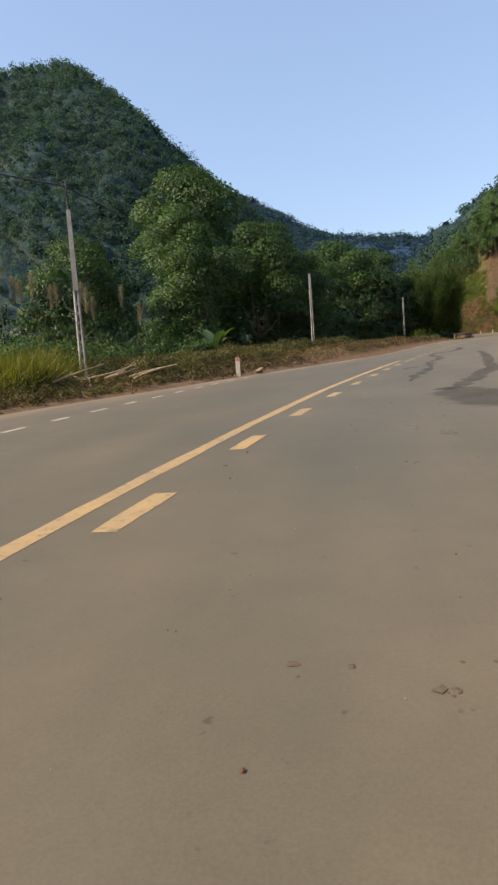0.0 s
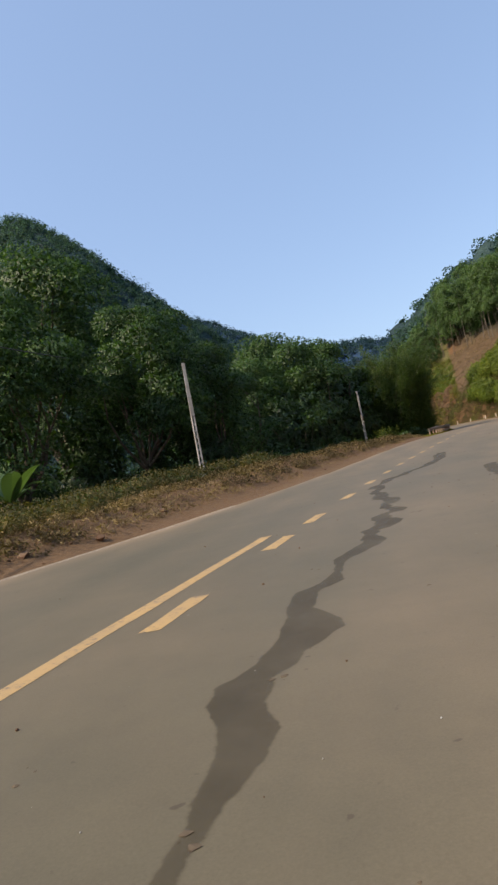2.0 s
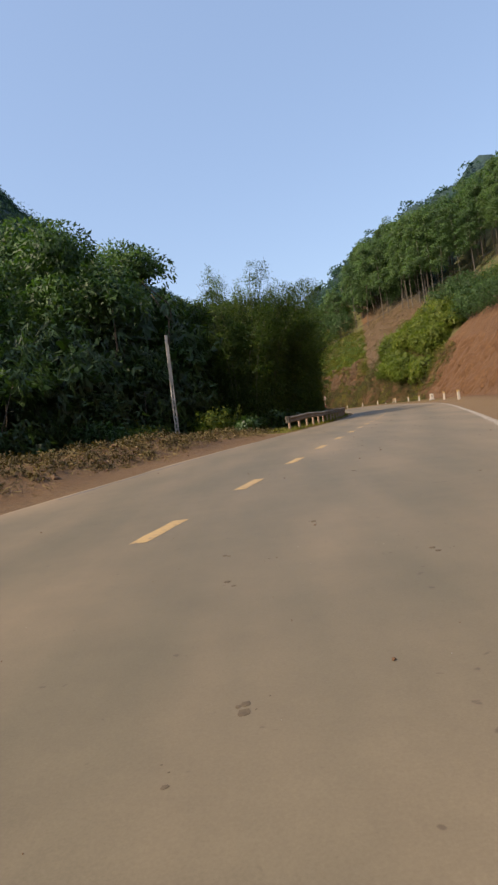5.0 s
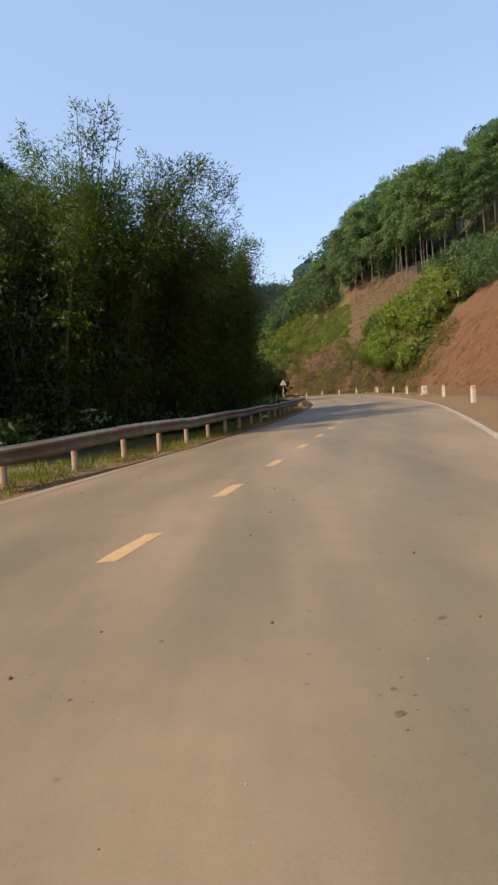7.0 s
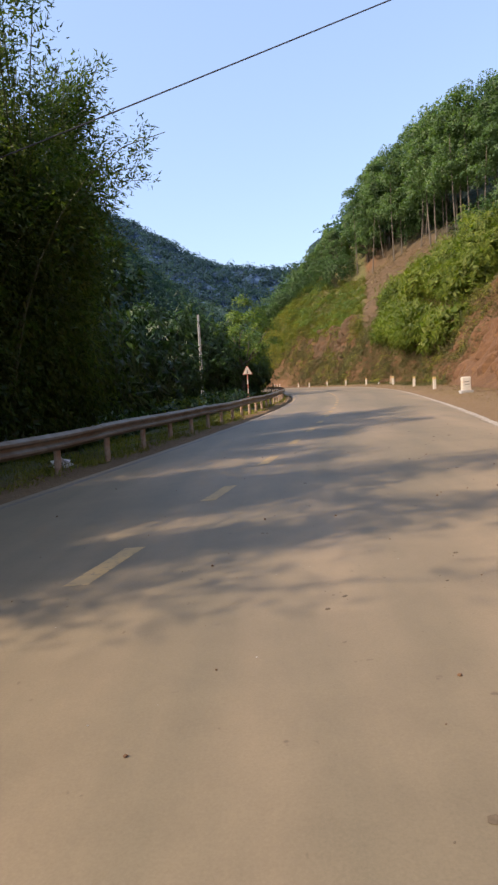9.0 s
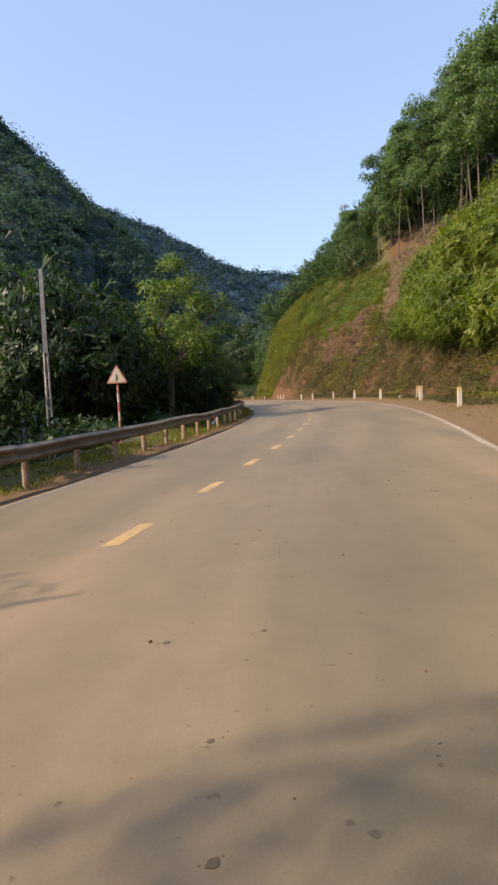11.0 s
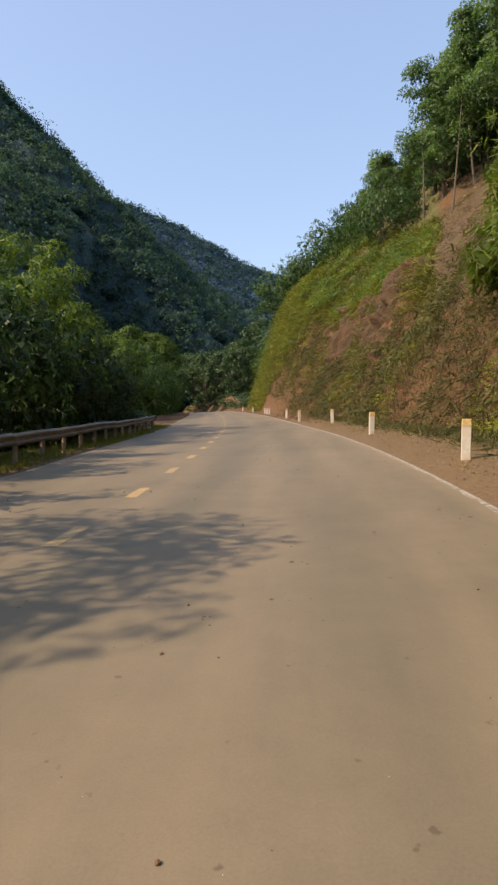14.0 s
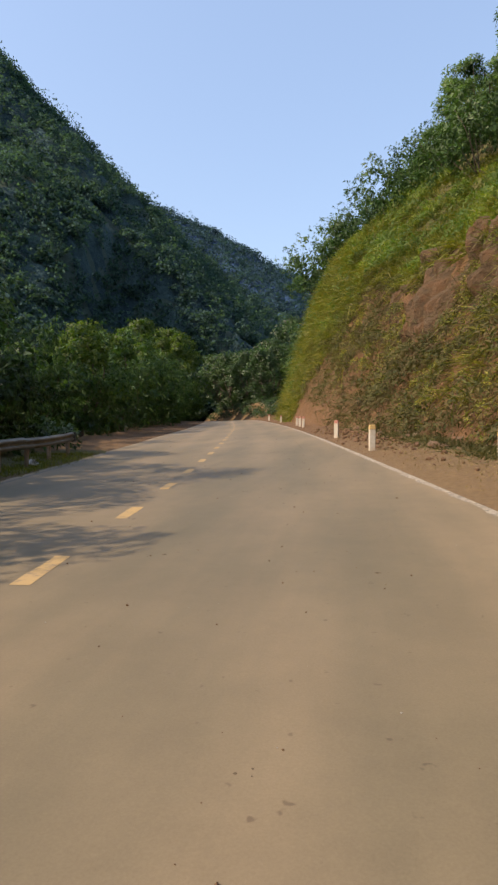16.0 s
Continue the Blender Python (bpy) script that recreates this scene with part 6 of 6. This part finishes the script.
def reed(lat, y, h):
    ob = thing("reed", "tall reed with a pale pinkish plume", "reed", land_at(lat, y), "reeds beside the pole")
    bend = rng_small.normal(size=2) * 0.12 * h
    t = np.linspace(0, 1, 7)[:, None]
    p = np.concatenate([bend * t ** 2, t * h], 1)
    v, f = tube(p, np.linspace(0.012, 0.005, 7), 5)
    part("stalk", mesh("stalk", v, f, MAT["culm"]), ob)
    n = 300
    u = rng_small.random(n)
    b = p[-1] + np.stack([rng_small.normal(size=n) * 0.02, rng_small.normal(size=n) * 0.02, -u * 0.85], -1)
    w = np.stack([rng_small.normal(size=n) * 0.42, rng_small.normal(size=n) * 0.42, np.full(n, 1.0)], -1)
    v, f = blades(b, w, 0.36 * (0.3 + 0.7 * np.sin(np.clip(u, 0.02, 1) * 3.0)), 0.011, rng_small, 0.1)
    part("plume", mesh("plume", v, f, MAT["plume"]), ob)
    m = 16
    z = rng_small.uniform(0, 0.5, m) * h
    b = np.stack([z * 0, z * 0, z], -1)
    w = np.stack([rng_small.normal(size=m), rng_small.normal(size=m), np.full(m, 1.2)], -1)
    v, f = blades(b, w, rng_small.uniform(0.6, 1.1, m), 0.025, rng_small, 0.4)
    part("leaf", mesh("leaf", v, f, MAT["leaf_yellow"]), ob)


for lat, y, h in ((-12.8, 20.2, 2.9), (-12.1, 20.6, 2.6), (-12.4, 21.2, 2.4), (-13.4, 21.5, 3.0), (-11.9, 22.3, 2.5), (-11.4, 23.0, 2.3), (-11.0, 23.4, 2.6),
                  (-10.9, 24.2, 2.2), (-10.5, 25.6, 2.5), (-13.0, 23.5, 2.7), (-9.8, 25.0, 2.0), (-14.2, 20.3, 3.1), (-13.6, 24.6, 3.0), (-12.2, 25.4, 2.6), (-14.6, 23.2, 3.2), (-12.6, 19.2, 2.8)):
    reed(lat, y, h * 1.4)

for lat, y, a, length in ((-9.2, 20.0, 0.3, 1.8), (-8.8, 20.8, -0.5, 1.5), (-9.6, 19.2, 1.1, 1.6), (-8.6, 19.4, 2.4, 1.3), (-8.4, 21.6, 0.1, 1.2), (-9.8, 20.5, -1.0, 1.4), (-8.3, 20.2, 0.9, 1.1), (-8.0, 18.6, 2.0, 1.3), (-7.9, 21.0, -0.2, 1.6), (-8.9, 18.2, 0.6, 1.5)):
    loc = land_at(lat, y, 0.16)
    v, f = limb((0, 0, 0), (math.cos(a) * length, math.sin(a) * length, 0.16 + 0.3 * abs(math.sin(a * 3))), 0.042, 0.016, rng_small, 5, 0.06)
    ob = tagged(new("branch", mesh("branch", v, f, MAT["twig"])), "cut dry branch lying by the pole", "branch", "branches on the shoulder")
    ob.location = loc

# a bent twig and a wisp of straw on the asphalt
p = [at(0.55, 21.6, 0.012), at(0.74, 21.85, 0.02), at(0.8, 22.0, 0.03), at(1.0, 22.15, 0.012)]
v, f = tube(p, 0.004, 5)
tagged(new("twig", mesh("twig", v, f, MAT["bark"])), "thin bent twig lying on the asphalt", "twig")
v, f = join([tube([at(1.58 + rng_small.normal() * 0.03, 18.86 + k * 0.012, 0.012), at(1.66, 18.92 + rng_small.normal() * 0.02, 0.02 + k * 0.002), at(1.76 + rng_small.normal() * 0.03, 18.9 + k * 0.014, 0.012)], 0.0025, 4) for k in range(9)])
tagged(new("straw_wisp", mesh("straw_wisp", v, f, MAT["twig"])), "wisp of dry straw dropped on the asphalt", "straw")

# litter and stones on the verge and the road
for lat, y, s in ((-5.84, 27.2, 0.22), (-5.6, 31.5, 0.12), (-5.0, 33.0, 0.13), (-5.4, 36.5, 0.12), (-4.9, 64.5, 0.14), (-4.5, 62.0, 0.1), (-5.3, 58.0, 0.15), (-5.6, 66.5, 0.12)):
    rock("stone", (s, s * 1.3, s * 0.6), land_at(lat, y, s * 0.2), rng_small, "twig" if s > 0.15 else "rock", "dusty stone lying on the dirt shoulder", "stone")
for lat, y, s in ((6.6, 157.6, 0.06), (-4.6, 104.5, 0.12), (-4.5, 144, 0.12), (-4.9, 185.5, 0.12)):
    v, f, o = cloud(np.zeros((1, 3)), s, 14, rng_small, s * 1.6, 0.9, 0.3, 0.5, 0.2)
    ob = tagged(new("litter", mesh("litter", v, f, MAT["litter"])), "crumpled pale plastic litter on the verge", "litter")
    ob.location = land_at(lat, y, s * 0.5)


def pebbles():
    """Small stones and crumbs of earth strewn over the road."""
    n = 1500
    y = rng_small.uniform(2, 200, n)
    lat = np.where(rng_small.random(n) < 0.5, rng_small.uniform(-3, 4.2, n), rng_small.normal(2.2, 1.3, n))
    lat = np.clip(lat, left_edge(y) + 0.3, right_edge(y) + 0.1)
    r = 0.003 + 0.010 * rng_small.random(n) ** 4
    c = np.stack([road_x(y) + lat, y, surface(lat, y) + r * 0.4], -1)
    v, f = cores(c, r, rng_small)
    tagged(new("pebbles", mesh("pebbles", v, f, MAT["clod"])), "small stones and earth crumbs strewn on the asphalt", "pebbles", kind="stuff")


pebbles()
n_fleck = 420
fy = rng_small.uniform(1, 200, n_fleck)
fl = np.clip(rng_small.normal(2.3, 1.2, n_fleck), -2.8, 4.2)
fc = np.repeat(np.stack([fl, fy], -1), 3, 0) + rng_small.normal(size=(n_fleck * 3, 2)) * np.array([0.05, 0.07])
fr = (0.005 + 0.022 * rng_small.random(n_fleck * 3) ** 3)
fv, ff = cores(np.stack([fc[:, 0], fc[:, 1], fr * 0.2], -1) * np.array([1, 1, 1]), fr, rng_small)
fz = fv[:, 2] * 0.22
fv = np.stack([road_x(fv[:, 1]) + fv[:, 0], fv[:, 1], surface(fv[:, 0], fv[:, 1]) + fz], -1)
tagged(new("mud_flecks", mesh("mud_flecks", fv, ff, MAT["mud"])), "flat flecks of dark dried mud on the asphalt", "mud", kind="stuff")
gy = rng_small.uniform(2, 190, 700)
gl = np.clip(rng_small.normal(1.8, 1.4, 700), -2.8, 4.2)
gv, gf = cores(np.stack([road_x(gy) + gl, gy, surface(gl, gy) + 0.002], -1), 0.0018 + 0.0035 * rng_small.random(700) ** 2, rng_small)
tagged(new("grit", mesh("grit", gv, gf, MAT["concrete"])), "pale grit scattered on the asphalt", "grit", kind="stuff")


def clods(n, spread, centre, size, label):
    lat, y = centre[0] + rng_small.normal(size=n) * spread[0], centre[1] + rng_small.normal(size=n) * spread[1]
    x = road_x(y) + lat
    r = size * (0.3 + rng_small.random(n) ** 2)
    v, f = cores(np.stack([x, y, land(x, y) + r * 0.3], -1), r, rng_small)
    tagged(new("earth_clods", mesh("earth_clods", v, f, MAT["clod"])), label, "earth", kind="stuff")


clods(520, (0.6, 6), (6.0, 196), 0.075, "red earth clods fallen from the cut slope")
clods(500, (0.5, 12), (7.4, 150), 0.045, "earth crumbs at the foot of the slope")
clods(700, (0.7, 9), (-5.6, 62), 0.035, "red earth clods along the shoulder")
clods(500, (0.6, 8), (-6.2, 36), 0.035, "brown earth clods along the shoulder")
